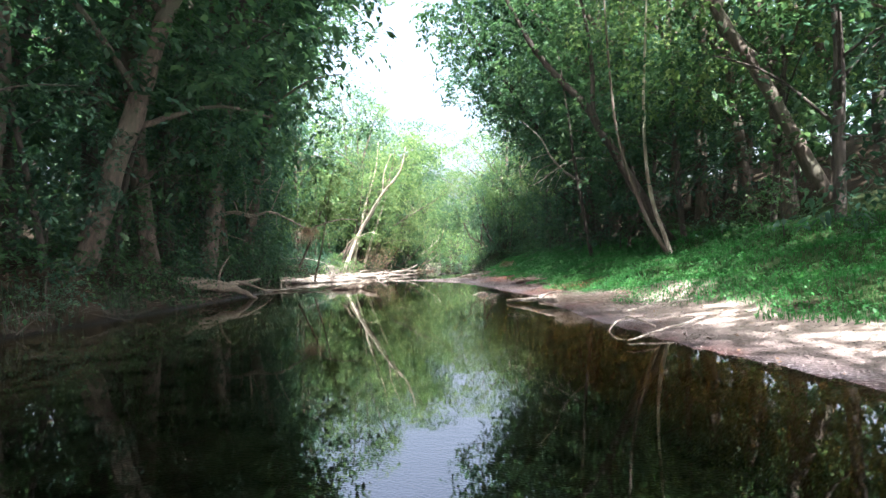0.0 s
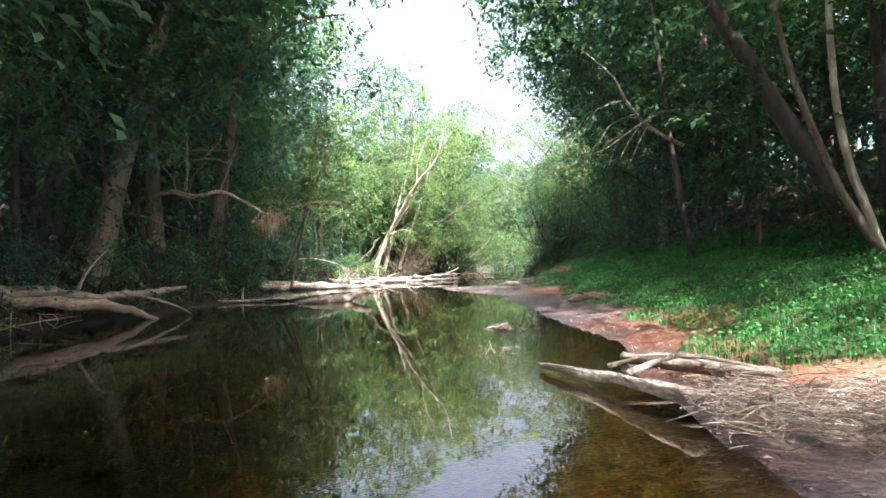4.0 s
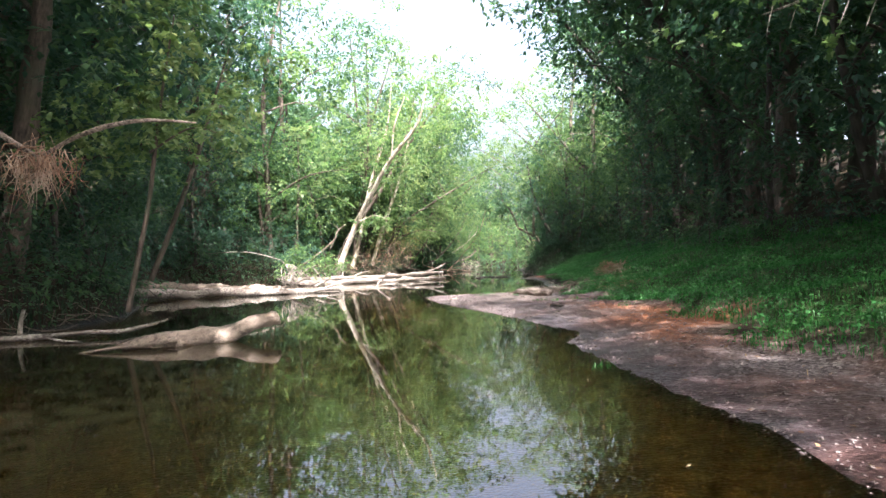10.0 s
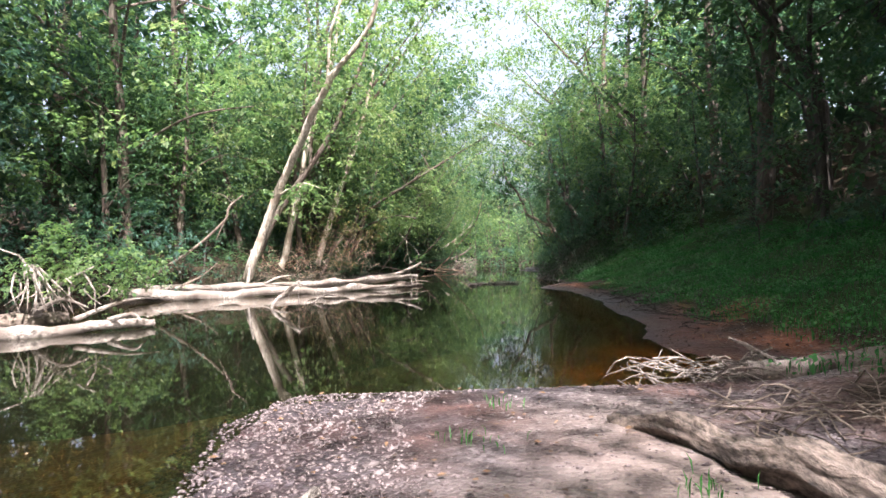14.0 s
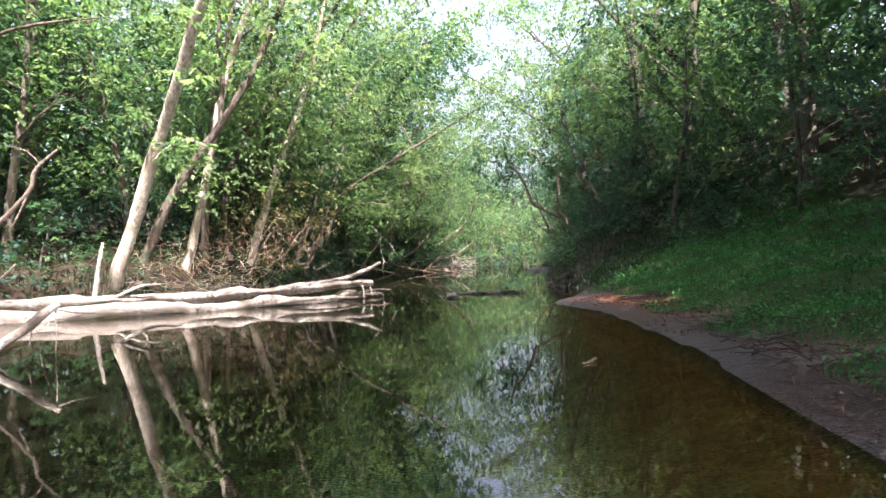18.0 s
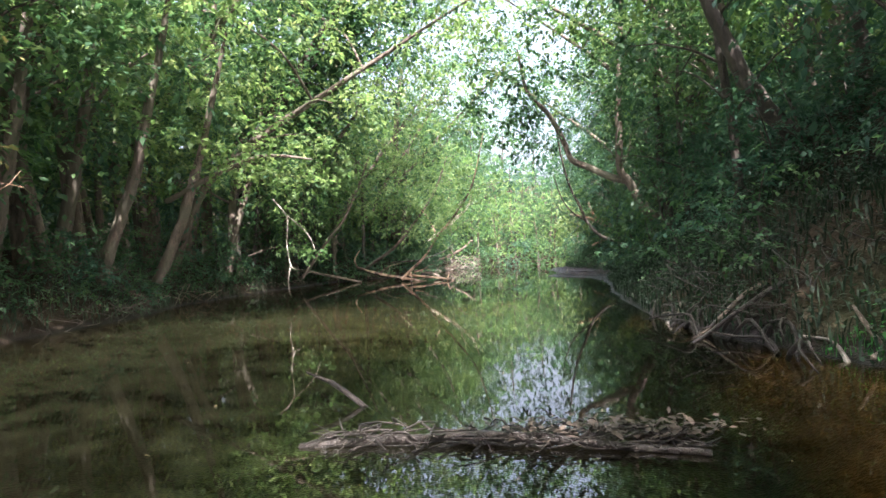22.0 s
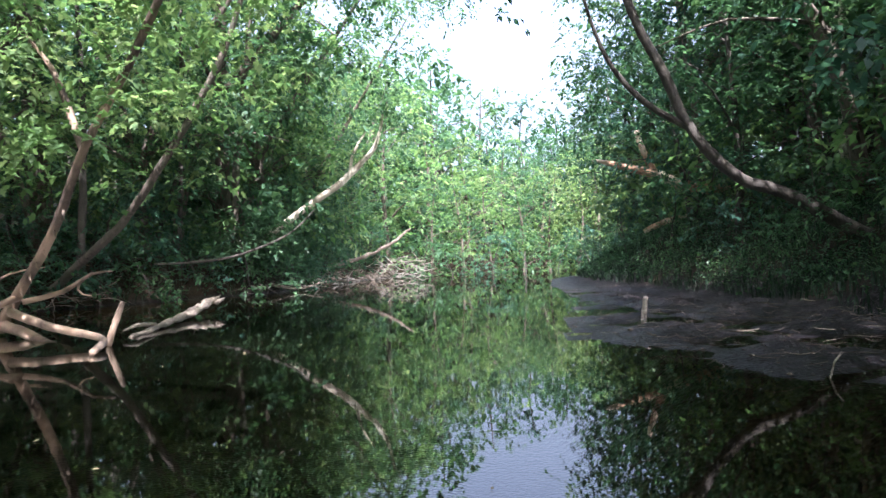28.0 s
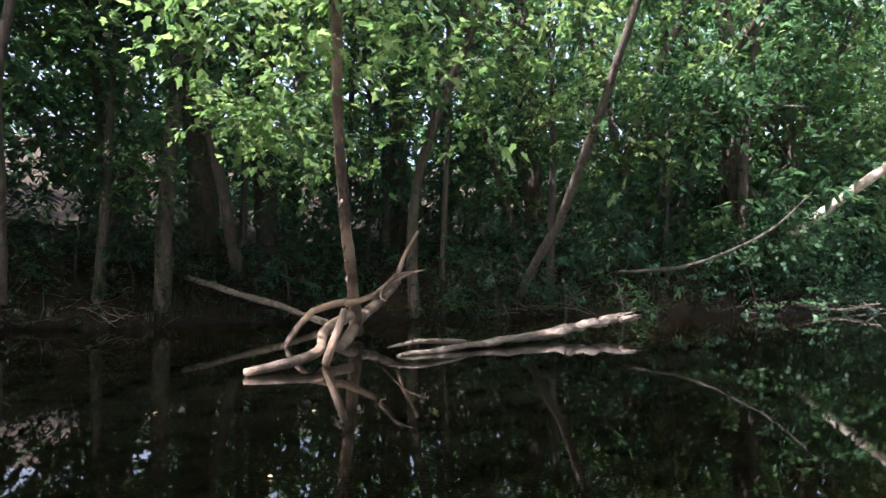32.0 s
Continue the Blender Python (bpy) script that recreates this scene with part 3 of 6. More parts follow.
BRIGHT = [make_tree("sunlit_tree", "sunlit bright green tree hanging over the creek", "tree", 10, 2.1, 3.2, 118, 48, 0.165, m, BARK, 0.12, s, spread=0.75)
          for s, m in ((24, LEAF_SUNLIT), (25, LEAF_MID))]
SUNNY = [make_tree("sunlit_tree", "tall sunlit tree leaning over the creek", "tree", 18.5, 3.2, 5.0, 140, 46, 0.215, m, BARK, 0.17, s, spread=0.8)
         for s, m in ((26, LEAF_SUNLIT), (27, LEAF_MID))]
OVER = [make_tree("overhanging_tree", "tall tree with a high crown arching over the creek, added for shade", "tree", 17, 8.0, 4.8, 130, 38, 0.33, m, BARK_DARK, 0.2, s, lean=(8.0, 0.0), spread=0.95)
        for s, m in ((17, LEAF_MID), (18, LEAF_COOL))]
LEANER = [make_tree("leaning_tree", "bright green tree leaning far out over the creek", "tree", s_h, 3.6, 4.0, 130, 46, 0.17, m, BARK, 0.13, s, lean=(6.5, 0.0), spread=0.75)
          for s, m, s_h in ((19, LEAF_SUNLIT, 13), (20, LEAF_MID, 14))]
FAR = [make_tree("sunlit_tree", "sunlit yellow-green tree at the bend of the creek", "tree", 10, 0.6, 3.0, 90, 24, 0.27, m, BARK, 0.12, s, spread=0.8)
       for s, m in ((34, LEAF_SUNLIT), (35, LEAF_MID), (36, LEAF_SUNLIT))]
SUN_SHRUB = [make_tree("shrub", "dense green shrub on the steep sunlit bank", "shrub", 2.4, 0.05, 1.6, 36, 24, 0.15, LEAF_SUNLIT, BARK_DARK, 0.03, 37, limbs=3, spread=0.5)]
SHRUB = [make_tree("shrub", "dense green shrub on the creek bank", "shrub", 2.4, 0.05, 1.6, 36, 24, 0.15, m, BARK_DARK, 0.03, s, limbs=3, spread=0.5)
         for s, m in ((31, LEAF_COOL), (32, LEAF_MID), (33, LEAF_MID))]


def bank_left(y):
    return float(along(LEFT_BANK, y))


def bank_right(y):
    """Foot of the wooded slope on the right."""
    x = float(along(RIGHT_BANK, y) + along(BEACH, y))
    return x + 4.6 if 8 < y < 58 else x + 4.6 - 2.9 * min(1, max(0, (y - 58) / 8)) if y >= 58 else x + 5


def strip(edge, sign, ys, dx, jitter, size, tilt, protos, group):
    spots = []
    for y in ys:
        spots.append((edge(y) + sign * (dx + rnd.uniform(-jitter, jitter)), y + rnd.uniform(-jitter, jitter), rnd.uniform(*size), (0, -sign * rnd.uniform(*tilt))))
    grove(protos, spots, group)


# the shady side: a dark overhanging wall at first, sunlit further on
SHADY, GRASSY = "trees on the shady bank", "trees on the grassy bank"
strip(bank_left, -1, np.arange(-30, -8, 4.6), 3.0, 1.0, (0.9, 1.1), (0.02, 0.1), TALL, SHADY)
strip(bank_left, -1, np.arange(-22, 21, 3.9), 1.8, 0.6, (0.95, 1.15), (0.2, 0.34), TALL, SHADY)
strip(bank_left, -1, np.arange(22, 34, 4.2), 2.4, 0.6, (0.95, 1.1), (0.1, 0.16), TALL, SHADY)
strip(bank_left, -1, np.arange(69, 86, 4.2), 2.6, 0.7, (0.95, 1.1), (0.14, 0.3), SUNNY, "sunlit trees by the fallen logs")
strip(bank_left, -1, np.arange(80, 112, 5.5), 3.2, 1.0, (0.95, 1.2), (0.06, 0.2), TALL, SHADY)
for dx, step, near, mid in ((10.5, 6.0, 0.62, 0.95), (17.5, 7.0, 0.78, 1.0), (26.0, 8.0, 0.95, 1.15)):
    for y in np.arange(-30, 150, step):
        size = near if 45 < y < 62 else mid
        grove(BACK, [(bank_left(y) - dx + rnd.uniform(-2, 2), y + rnd.uniform(-2, 2), size * rnd.uniform(0.92, 1.08), (0, rnd.uniform(0, 0.03)))], "woodland behind the shady bank")
strip(bank_left, -1, np.arange(-10, 48, 3.0), 1.9, 0.7, (0.75, 1.1), (0.05, 0.22), UNDER, SHADY)
strip(bank_left, -1, np.arange(34, 64, 4.4), 5.2, 0.8, (0.95, 1.2), (0.0, 0.1), UNDER, SHADY)
# brighter leaves mixed in here to look sunlit
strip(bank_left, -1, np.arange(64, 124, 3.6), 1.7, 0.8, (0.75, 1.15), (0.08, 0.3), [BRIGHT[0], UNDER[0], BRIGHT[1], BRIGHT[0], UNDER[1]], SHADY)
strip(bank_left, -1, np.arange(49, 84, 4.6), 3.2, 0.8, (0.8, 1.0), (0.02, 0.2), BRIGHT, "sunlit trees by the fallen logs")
strip(bank_left, -1, np.concatenate([np.arange(-6, 38, 2.0), np.arange(67, 126, 2.0)]), 1.15, 0.5, (0.5, 1.0), (0.0, 0.15), SHRUB, "shrubs on the shady bank")
strip(bank_left, -1, np.concatenate([np.arange(2, 40, 2.6), np.arange(66, 122, 2.2)]), 0.55, 0.3, (0.45, 0.7), (0.0, 0.15), SHRUB, "shrubs on the shady bank")
strip(bank_left, -1, np.concatenate([np.arange(0, 46, 3.4), np.arange(64, 114, 3.0)]), 6.0, 1.6, (1.3, 1.9), (0.0, 0.1), SHRUB[:2], "thicket behind the shady bank")
strip(bank_left, -1, np.arange(82, 112, 3.2), 10.0, 1.6, (1.8, 2.4), (0.0, 0.1), SHRUB[:2], "thicket behind the shady bank")
strip(bank_left, -1, np.arange(101, 127, 2.3), 1.6, 0.6, (1.1, 1.7), (0.0, 0.15), SHRUB, "shrubs at the bend")
strip(bank_left, -1, np.arange(101, 127, 3.0), 4.5, 0.9, (1.5, 2.2), (0.0, 0.1), SHRUB, "shrubs at the bend")
strip(bank_left, -1, np.arange(37, 55, 1.8), 1.2, 0.6, (0.7, 1.1), (0.0, 0.15), SHRUB[:1], "shrubs on the shady bank")
# high crowns closing over the creek, mostly out of view, added to shade it
for k, (x, y, turn, size) in enumerate(((-7.5, -26, 0, 1.0), (-7, -20, 0.1, 1.05), (-6.6, -14, -0.1, 1.0), (-6.4, -9, 0.1, 1.0), (-6.8, -4.5, 0, 1.05), (-7.0, 0.5, -0.1, 1.0), (-7.2, 5, 0.1, 1.08), (-7.6, 9.5, 0, 1.12), (-12.0, 13, -0.1, 1.2), (-15.5, 33.5, 0.0, 1.0), (-16.0, 38, 0.1, 1.0),
                                        (18.0, 9.5, 3.1, 1.0), (12.0, 35.5, 3.1, 1.1), (11.2, 41, 3.2, 1.05),
                                        (-14.8, 87, 0.0, 1.0), (-14.8, 93, -0.1, 1.0), (10.5, 46, 3.1, 1.0), (10.2, 51, 3.2, 1.0), (10.0, 55, 3.1, 0.95), (11.4, 59, 3.1, 0.85), (12.4, 37.5, 3.1, 0.9))):
    place(OVER[k % 2], x, y, turn, size, (0, 0), -0.1)["group"] = "crowns arching over the creek"
for k, (x, y, turn, size) in enumerate(((-11.5, 66, 0.0, 1.1), (-13.6, 84, 0.1, 1.15), (-13.4, 90.5, 0.0, 1.1), (7.2, 83, 3.1, 1.05), (-13.0, 96, 0.1, 1.0), (-12.2, 102.5, 0.0, 1.0), (-11.5, 109, -0.1, 1.1), (-11.6, 116, -0.2, 0.95), (5.0, 77.6, 3.0, 0.74), (-12.2, 71.0, 0.0, 1.2), (-13.8, 78.0, 0.1, 1.25), (13.2, 13.5, 3.1, 1.05), (13.4, 18.0, 3.2, 1.1), (12.6, 22.5, 3.05, 1.2), (14.0, 27.5, 3.1, 1.1), (11.4, 33.0, 3.15, 1.05), (6.9, 69.5, 3.1, 0.95), (10.6, 24.5, 3.0, 1.1))):
    place(LEANER[k % 2], x, y, turn, size, (0, 0), -0.1)["group"] = "trees leaning over the creek"
# tall trees added to shade the bank further along
for x, y in ((-15.5, 32.5), (-15.0, 36.5), (-18.0, 29.0), (-19.0, 25.0), (-18.5, 38.0), (-14.0, 27.5), (-14.6, 37.0), (-16.6, 41.0), (-13.2, 33.0)):
    place(TALL[1], x, y, x, 0.95, (0, 0.06), -0.1)["group"] = SHADY
for x, y, size in ((-14.0, 35.0, 1.35), (-17.5, 40.5, 1.4), (-21.0, 43.5, 1.4), (-21.5, 36.5, 1.35), (-19.0, 47.0, 1.3)):
    place(TALL[1], x, y, 2 * x, size, (0, 0.03), -0.1)["group"] = SHADY
strip(bank_left, -1, np.arange(44, 66, 2.6), 3.8, 0.8, (0.8, 1.2), (0.0, 0.15), SHRUB, "thicket behind the shady bank")
strip(bank_left, -1, np.arange(45, 66, 3.0), 7.5, 1.2, (1.3, 1.8), (0.0, 0.1), SHRUB[:2], "thicket behind the shady bank")
for k, (x, y, size) in enumerate(((-14.6, 55.5, 1.1), (-15.6, 60.5, 1.15), (-17.6, 65.5, 1.1), (-17.6, 51.5, 1.1), (-19.0, 57.0, 1.2))):
    place(SUNNY[k % 2] if k < 3 else TALL[1], x, y, 1.7 * k, size, (0, 0.04), -0.1)["group"] = "sunlit trees by the fallen logs"
for k, (x, y, size) in enumerate(((-12.0, 113.0, 0.82), (5.6, 106.0, 0.8), (6.6, 113.0, 0.85))):
    place(SUNNY[k % 2], x, y, 2.2 * k, size, (0, 0.0), -0.1)["group"] = "sunlit trees at the bend"
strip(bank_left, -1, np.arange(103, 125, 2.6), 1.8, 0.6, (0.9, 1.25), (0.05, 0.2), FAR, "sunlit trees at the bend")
# the grassy side, with an opening to the sun above the gravel bar
for k, (x, y) in enumerate(((12.5, -24), (11.5, -15), (9.0, -6.5), (16.0, -7), (18.0, 0.5), (18.5, 8.0))):
    place(TALL[k % 3], x, y, 1.3 * k, 1.05, (0, -0.02), -0.1)["group"] = GRASSY
strip(bank_right, 1, np.arange(16, 28, 3.4), 1.8, 0.7, (0.9, 1.1), (0.05, 0.18), SUNNY, GRASSY)
strip(bank_right, 1, np.arange(29, 38, 3.8), 1.8, 0.7, (0.9, 1.1), (0.05, 0.18), TALL, GRASSY)
strip(bank_right, 1, np.arange(41, 57, 5.0), 1.8, 1.0, (0.85, 1.1), (0.04, 0.16), TALL, GRASSY)
strip(bank_right, 1, np.arange(101, 120, 6.0), 4.0, 1.0, (0.9, 1.1), (0.06, 0.16), TALL, GRASSY)
strip(bank_right, 1, np.arange(97, 116, 5.5), 3.6, 0.8, (0.8, 1.0), (0.0, 0.1), SUNNY, GRASSY)
strip(bank_right, 1, np.arange(63, 84, 5.2), 3.0, 1.0, (0.85, 1.05), (0.05, 0.2), SUNNY, GRASSY)
strip(bank_right, 1, np.arange(9, 24, 6.5), 8.0, 2.0, (0.9, 1.15), (0, 0.03), BACK, "woodland behind the grassy bank")
strip(bank_right, 1, np.arange(36, 126, 7.0), 8.5, 2.0, (0.85, 1.05), (0, 0.03), BACK, "woodland behind the grassy bank")
strip(bank_right, 1, np.arange(10, 126, 7.0), 20.0, 2.5, (0.95, 1.2), (0, 0.03), BACK, "woodland behind the grassy bank")
strip(bank_right, 1, np.arange(28, 126, 8.5), 14.0, 2.5, (0.85, 1.1), (0, 0.03), BACK, "woodland behind the grassy bank")
strip(bank_right, 1, np.arange(4, 118, 4.0), 0.7, 0.6, (0.75, 1.15), (0.04, 0.2), UNDER, GRASSY)
strip(bank_right, 1, np.arange(27, 42, 3.5), 4.0, 0.8, (0.9, 1.2), (0.0, 0.1), UNDER, GRASSY)
strip(bank_right, 1, np.arange(2, 118, 2.5), -0.4, 0.6, (0.5, 1.0), (0.0, 0.15), SHRUB, "shrubs on the grassy bank")
for k in range(8):
    place(FAR[k % 3], -12 + 3.4 * k, 136 + 2.1 * k, rnd.uniform(0, 6), 1.15 if 1 < k < 6 else 1.45, (0, 0), -0.8)["group"] = "sunlit trees at the bend"
# the bend ahead: trees down to the water, low in the middle
for k in range(11):
    x, y = -9.5 + 2.3 * k, 128 + 2.1 * k + rnd.uniform(-1, 1)
    place(FAR[k % 3], x, y, rnd.uniform(0, 6), rnd.uniform(0.8, 1.0) if 0 < k < 7 else rnd.uniform(1.1, 1.4), (0.1, 0), -0.1)["group"] = "sunlit trees at the bend"
for k in range(12):
    x, y = -24 + 4.2 * k, 142 + 2.0 * k + rnd.uniform(-3, 3)
    place(BACK[k % 2], x, y, rnd.uniform(0, 6), rnd.uniform(0.55, 0.65) if 2 < k < 8 else rnd.uniform(1.0, 1.2), (0, 0), -0.1)["group"] = "woodland beyond the bend"
for k in range(12):
    x, y = -30 + 6 * k, 168 + 2.0 * k + rnd.uniform(-3, 3)
    place(BACK[k % 2], x, y, rnd.uniform(0, 6), rnd.uniform(0.8, 0.95), (0, 0), -0.1)["group"] = "woodland beyond the bend"
for k in range(9):
    x, y = -10.5 + 2.6 * k, 123.5 + 2.2 * k + rnd.uniform(-1, 1)
    place(SHRUB[k % 3], x, y, rnd.uniform(0, 6), rnd.uniform(1.3, 2.0), (0, 0), -0.1)["group"] = "shrubs at the bend"

# thicket and woods closing the steep bank and the bend
strip(bank_left, -1, np.arange(44, 57, 1.4), 1.0, 0.6, (0.6, 1.0), (0.05, 0.2), SHRUB[:2], "shrubs on the shady bank")
strip(bank_left, -1, np.arange(93, 114, 1.7), 0.25, 0.3, (0.7, 1.1), (0.1, 0.3), SHRUB, "shrubs on the shady bank")
strip(bank_right, 1, np.arange(84, 122, 2.2), 1.2, 0.6, (1.1, 1.6), (0.0, 0.15), SUN_SHRUB + SHRUB[1:2], "shrubs on the steep bank")
strip(bank_right, 1, np.arange(62, 124, 3.0), 4.0, 0.9, (1.5, 2.2), (0.0, 0.1), SHRUB[1:2] + SUN_SHRUB, "shrubs on the steep bank")
strip(bank_right, 1, np.arange(84, 124, 4.0), 6.5, 1.0, (1.0, 1.3), (0.0, 0.1), BRIGHT, GRASSY)
strip(bank_right, 1, np.arange(84, 130, 5.0), 11.0, 1.4, (0.9, 1.1), (0.0, 0.05), BACK, "woodland behind the grassy bank")
for k in range(10):
    x, y = -16 + 4.0 * k, 150 + 2.0 * k + rnd.uniform(-2, 2)
    place(BACK[k % 2], x, y, rnd.uniform(0, 6), rnd.uniform(0.78, 0.86), (0, 0), -1.5)["group"] = "woodland beyond the bend"
for k in range(14):
    x, y = -13 + 2.4 * k, 133 + 2.0 * k + rnd.uniform(-1, 1)
    place(SHRUB[k % 3], x, y, rnd.uniform(0, 6), rnd.uniform(2.2, 3.0), (0, 0), -0.3)["group"] = "shrubs at the bend"
# further high crowns added for their shade on banks and beach
for k, (x, y, size) in enumerate(((-19.5, 37.0, 0.85), (-20.0, 41.0, 0.85), (-20.0, 45.0, 0.85), (-20.0, 49.0, 0.8), (9.2, 43.5, 1.0), (11.6, 38.5, 0.95), (-13.8, 84.5, 1.0), (13.0, 3.5, 0.95), (-8.6, 2.5, 1.15), (-8.8, 8.0, 1.15), (-9.0, 13.0, 1.15), (-9.2, 17.0, 1.15), (-9.4, 21.0, 1.12), (-10.4, 24.5, 1.0), (-11.4, 28.0, 0.9))):
    place(OVER[k % 2], x, y, 3.1 + 0.1 * k if x > 0 else 0.0, size, (0, 0), -0.1)["group"] = "crowns arching over the creek"

for k, (x, y, turn, size, lean) in enumerate(((-13.2, 78.5, 0.1, 1.1, 0.38), (6.4, 82.0, 3.1, 1.0, 0.3), (6.6, 75.0, 3.0, 0.95, 0.12), (-12.6, 105.0, -0.1, 1.2, 0.2), (7.6, 88.5, 3.2, 1.1, 0.22), (6.6, 98.0, 3.1, 1.1, 0.26))):
    place(LEANER[k % 2 if k != 2 else 0], x, y, turn, size, (0, lean), -0.1)["group"] = "trees leaning over the creek"

strip(bank_right, 1, np.arange(62.5, 77, 1.1), 0.55, 0.35, (0.45, 0.75), (0.0, 0.2), SHRUB[:1], "shrubs on the undercut bank")
strip(bank_right, 1, np.arange(62.5, 77, 1.3), 1.9, 0.4, (0.6, 0.95), (0.0, 0.2), SHRUB[:1], "shrubs on the undercut bank")
for proto in FAR + SUN_SHRUB + LEANER + OVER + SUNNY + TALL + BACK + UNDER + BRIGHT + SHRUB:
    for o in (*proto.children_recursive, proto):
        bpy.data.objects.remove(o)


# ---------------------------------------------------------------- fallen trunks and leaning trees
def leaning_tree(name, label, paths, mat, crown=None, category="tree", seed=1, sides=12):
    """A tree or dead stem of given stems: the first is the trunk, the rest are limbs; crown: (centres, spread, per, size, leaf)."""
    base = Vector(paths[0][0][0])
    root = tagged(new(name), label, category)
    root.location = base
    for k, (pts, radii) in enumerate(paths):
        local = [Vector(p) - base for p in pts]
        stem("trunk" if k == 0 else "limb", local, radii, mat, root, sides if k == 0 else 7, seed=seed + k, rough=0.09)
    if crown:
        c, sp, per, size, leaf = crown
        v, f = leaves(np.asarray(c) - np.array(base), sp, per, size, np.random.default_rng(seed), shape=LEAF_LOBED if size < 0.135 else LEAF_OVAL)
        part("crown", mesh_of("crown", v, f, leaf), root)
    return root


def log(name, label, pts, radii, mat=DRIFT, stubs=(), seed=1, sides=12):
    base = Vector(pts[0])
    root = tagged(new(name), label, "log")
    root.location = base
    stem("trunk", [Vector(p) - base for p in pts], radii, mat, root, sides, seed=seed, rough=0.22, step=0.12)
    for k, (sp, sr) in enumerate(stubs):
        stem("branch_stub", [Vector(p) - base for p in sp], sr, mat, root, 7, seed=seed + k + 1, rough=0.12, step=0.15)
    return root


def cloud(a, b, n, jitter, seed):
    """Spray centres strewn round a line from a to b."""
    rng = np.random.default_rng(seed)
    t = rng.uniform(0, 1, (n, 1))
    return np.array(a) * (1 - t) + np.array(b) * t + rng.normal(0, 1, (n, 3)) * np.asarray(jitter)


def at_ground(x, y, dz=0.0):
    return (x, y, ground_z(x, y) + dz)


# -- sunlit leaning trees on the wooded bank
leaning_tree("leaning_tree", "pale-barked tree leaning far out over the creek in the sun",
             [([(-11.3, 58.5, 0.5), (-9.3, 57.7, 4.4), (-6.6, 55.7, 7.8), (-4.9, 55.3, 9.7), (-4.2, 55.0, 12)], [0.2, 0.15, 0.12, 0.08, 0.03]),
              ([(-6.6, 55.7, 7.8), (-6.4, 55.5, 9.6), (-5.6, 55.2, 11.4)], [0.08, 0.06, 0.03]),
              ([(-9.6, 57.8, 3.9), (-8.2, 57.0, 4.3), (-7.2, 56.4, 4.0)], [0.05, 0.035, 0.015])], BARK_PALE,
             (np.vstack([cloud((-7.5, 56.4, 7), (-2.2, 53.5, 13), 150, (1.5, 1.6, 1.1), 3), cloud((-9.5, 57.6, 4.3), (-7, 56.4, 4), 14, (0.5, 0.5, 0.15), 4)]), 0.55, 24, 0.18, LEAF_SUNLIT), seed=41)
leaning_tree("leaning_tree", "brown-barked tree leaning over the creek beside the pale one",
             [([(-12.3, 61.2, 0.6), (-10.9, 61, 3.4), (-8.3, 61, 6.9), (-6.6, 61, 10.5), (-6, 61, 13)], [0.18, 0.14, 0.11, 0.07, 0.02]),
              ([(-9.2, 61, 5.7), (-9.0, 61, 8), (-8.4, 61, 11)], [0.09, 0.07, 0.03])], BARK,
             (cloud((-8.5, 61, 8), (-6, 61, 13.5), 70, (1.7, 1.4, 1.0), 5), 0.6, 24, 0.19, LEAF_SUNLIT), seed=47)
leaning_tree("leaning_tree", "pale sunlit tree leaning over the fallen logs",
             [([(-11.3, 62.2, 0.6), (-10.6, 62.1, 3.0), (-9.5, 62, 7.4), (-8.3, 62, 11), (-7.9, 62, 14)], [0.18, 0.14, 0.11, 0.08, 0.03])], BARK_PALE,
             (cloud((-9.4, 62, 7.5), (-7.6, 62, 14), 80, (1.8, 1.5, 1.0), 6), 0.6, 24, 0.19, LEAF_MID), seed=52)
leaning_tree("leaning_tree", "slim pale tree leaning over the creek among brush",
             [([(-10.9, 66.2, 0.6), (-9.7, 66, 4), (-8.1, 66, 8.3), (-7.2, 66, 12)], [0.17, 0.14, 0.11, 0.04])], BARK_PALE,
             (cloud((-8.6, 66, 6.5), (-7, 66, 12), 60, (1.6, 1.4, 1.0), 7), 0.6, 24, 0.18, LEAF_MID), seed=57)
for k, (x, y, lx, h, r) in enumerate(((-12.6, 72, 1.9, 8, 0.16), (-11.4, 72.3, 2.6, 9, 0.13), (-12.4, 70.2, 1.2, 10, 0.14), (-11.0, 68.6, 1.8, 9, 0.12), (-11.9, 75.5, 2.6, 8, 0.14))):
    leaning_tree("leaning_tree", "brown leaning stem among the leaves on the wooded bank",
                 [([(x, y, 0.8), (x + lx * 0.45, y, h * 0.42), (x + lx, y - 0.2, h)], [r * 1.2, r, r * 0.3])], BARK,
                 (cloud((x + lx * 0.6, y, h * 0.5), (x + lx + 0.3, y, h + 0.6), 34, (1.2, 1.1, 0.7), 60 + k), 0.6, 24, 0.18, LEAF_SUNLIT if k % 2 else LEAF_MID), seed=62 + k)

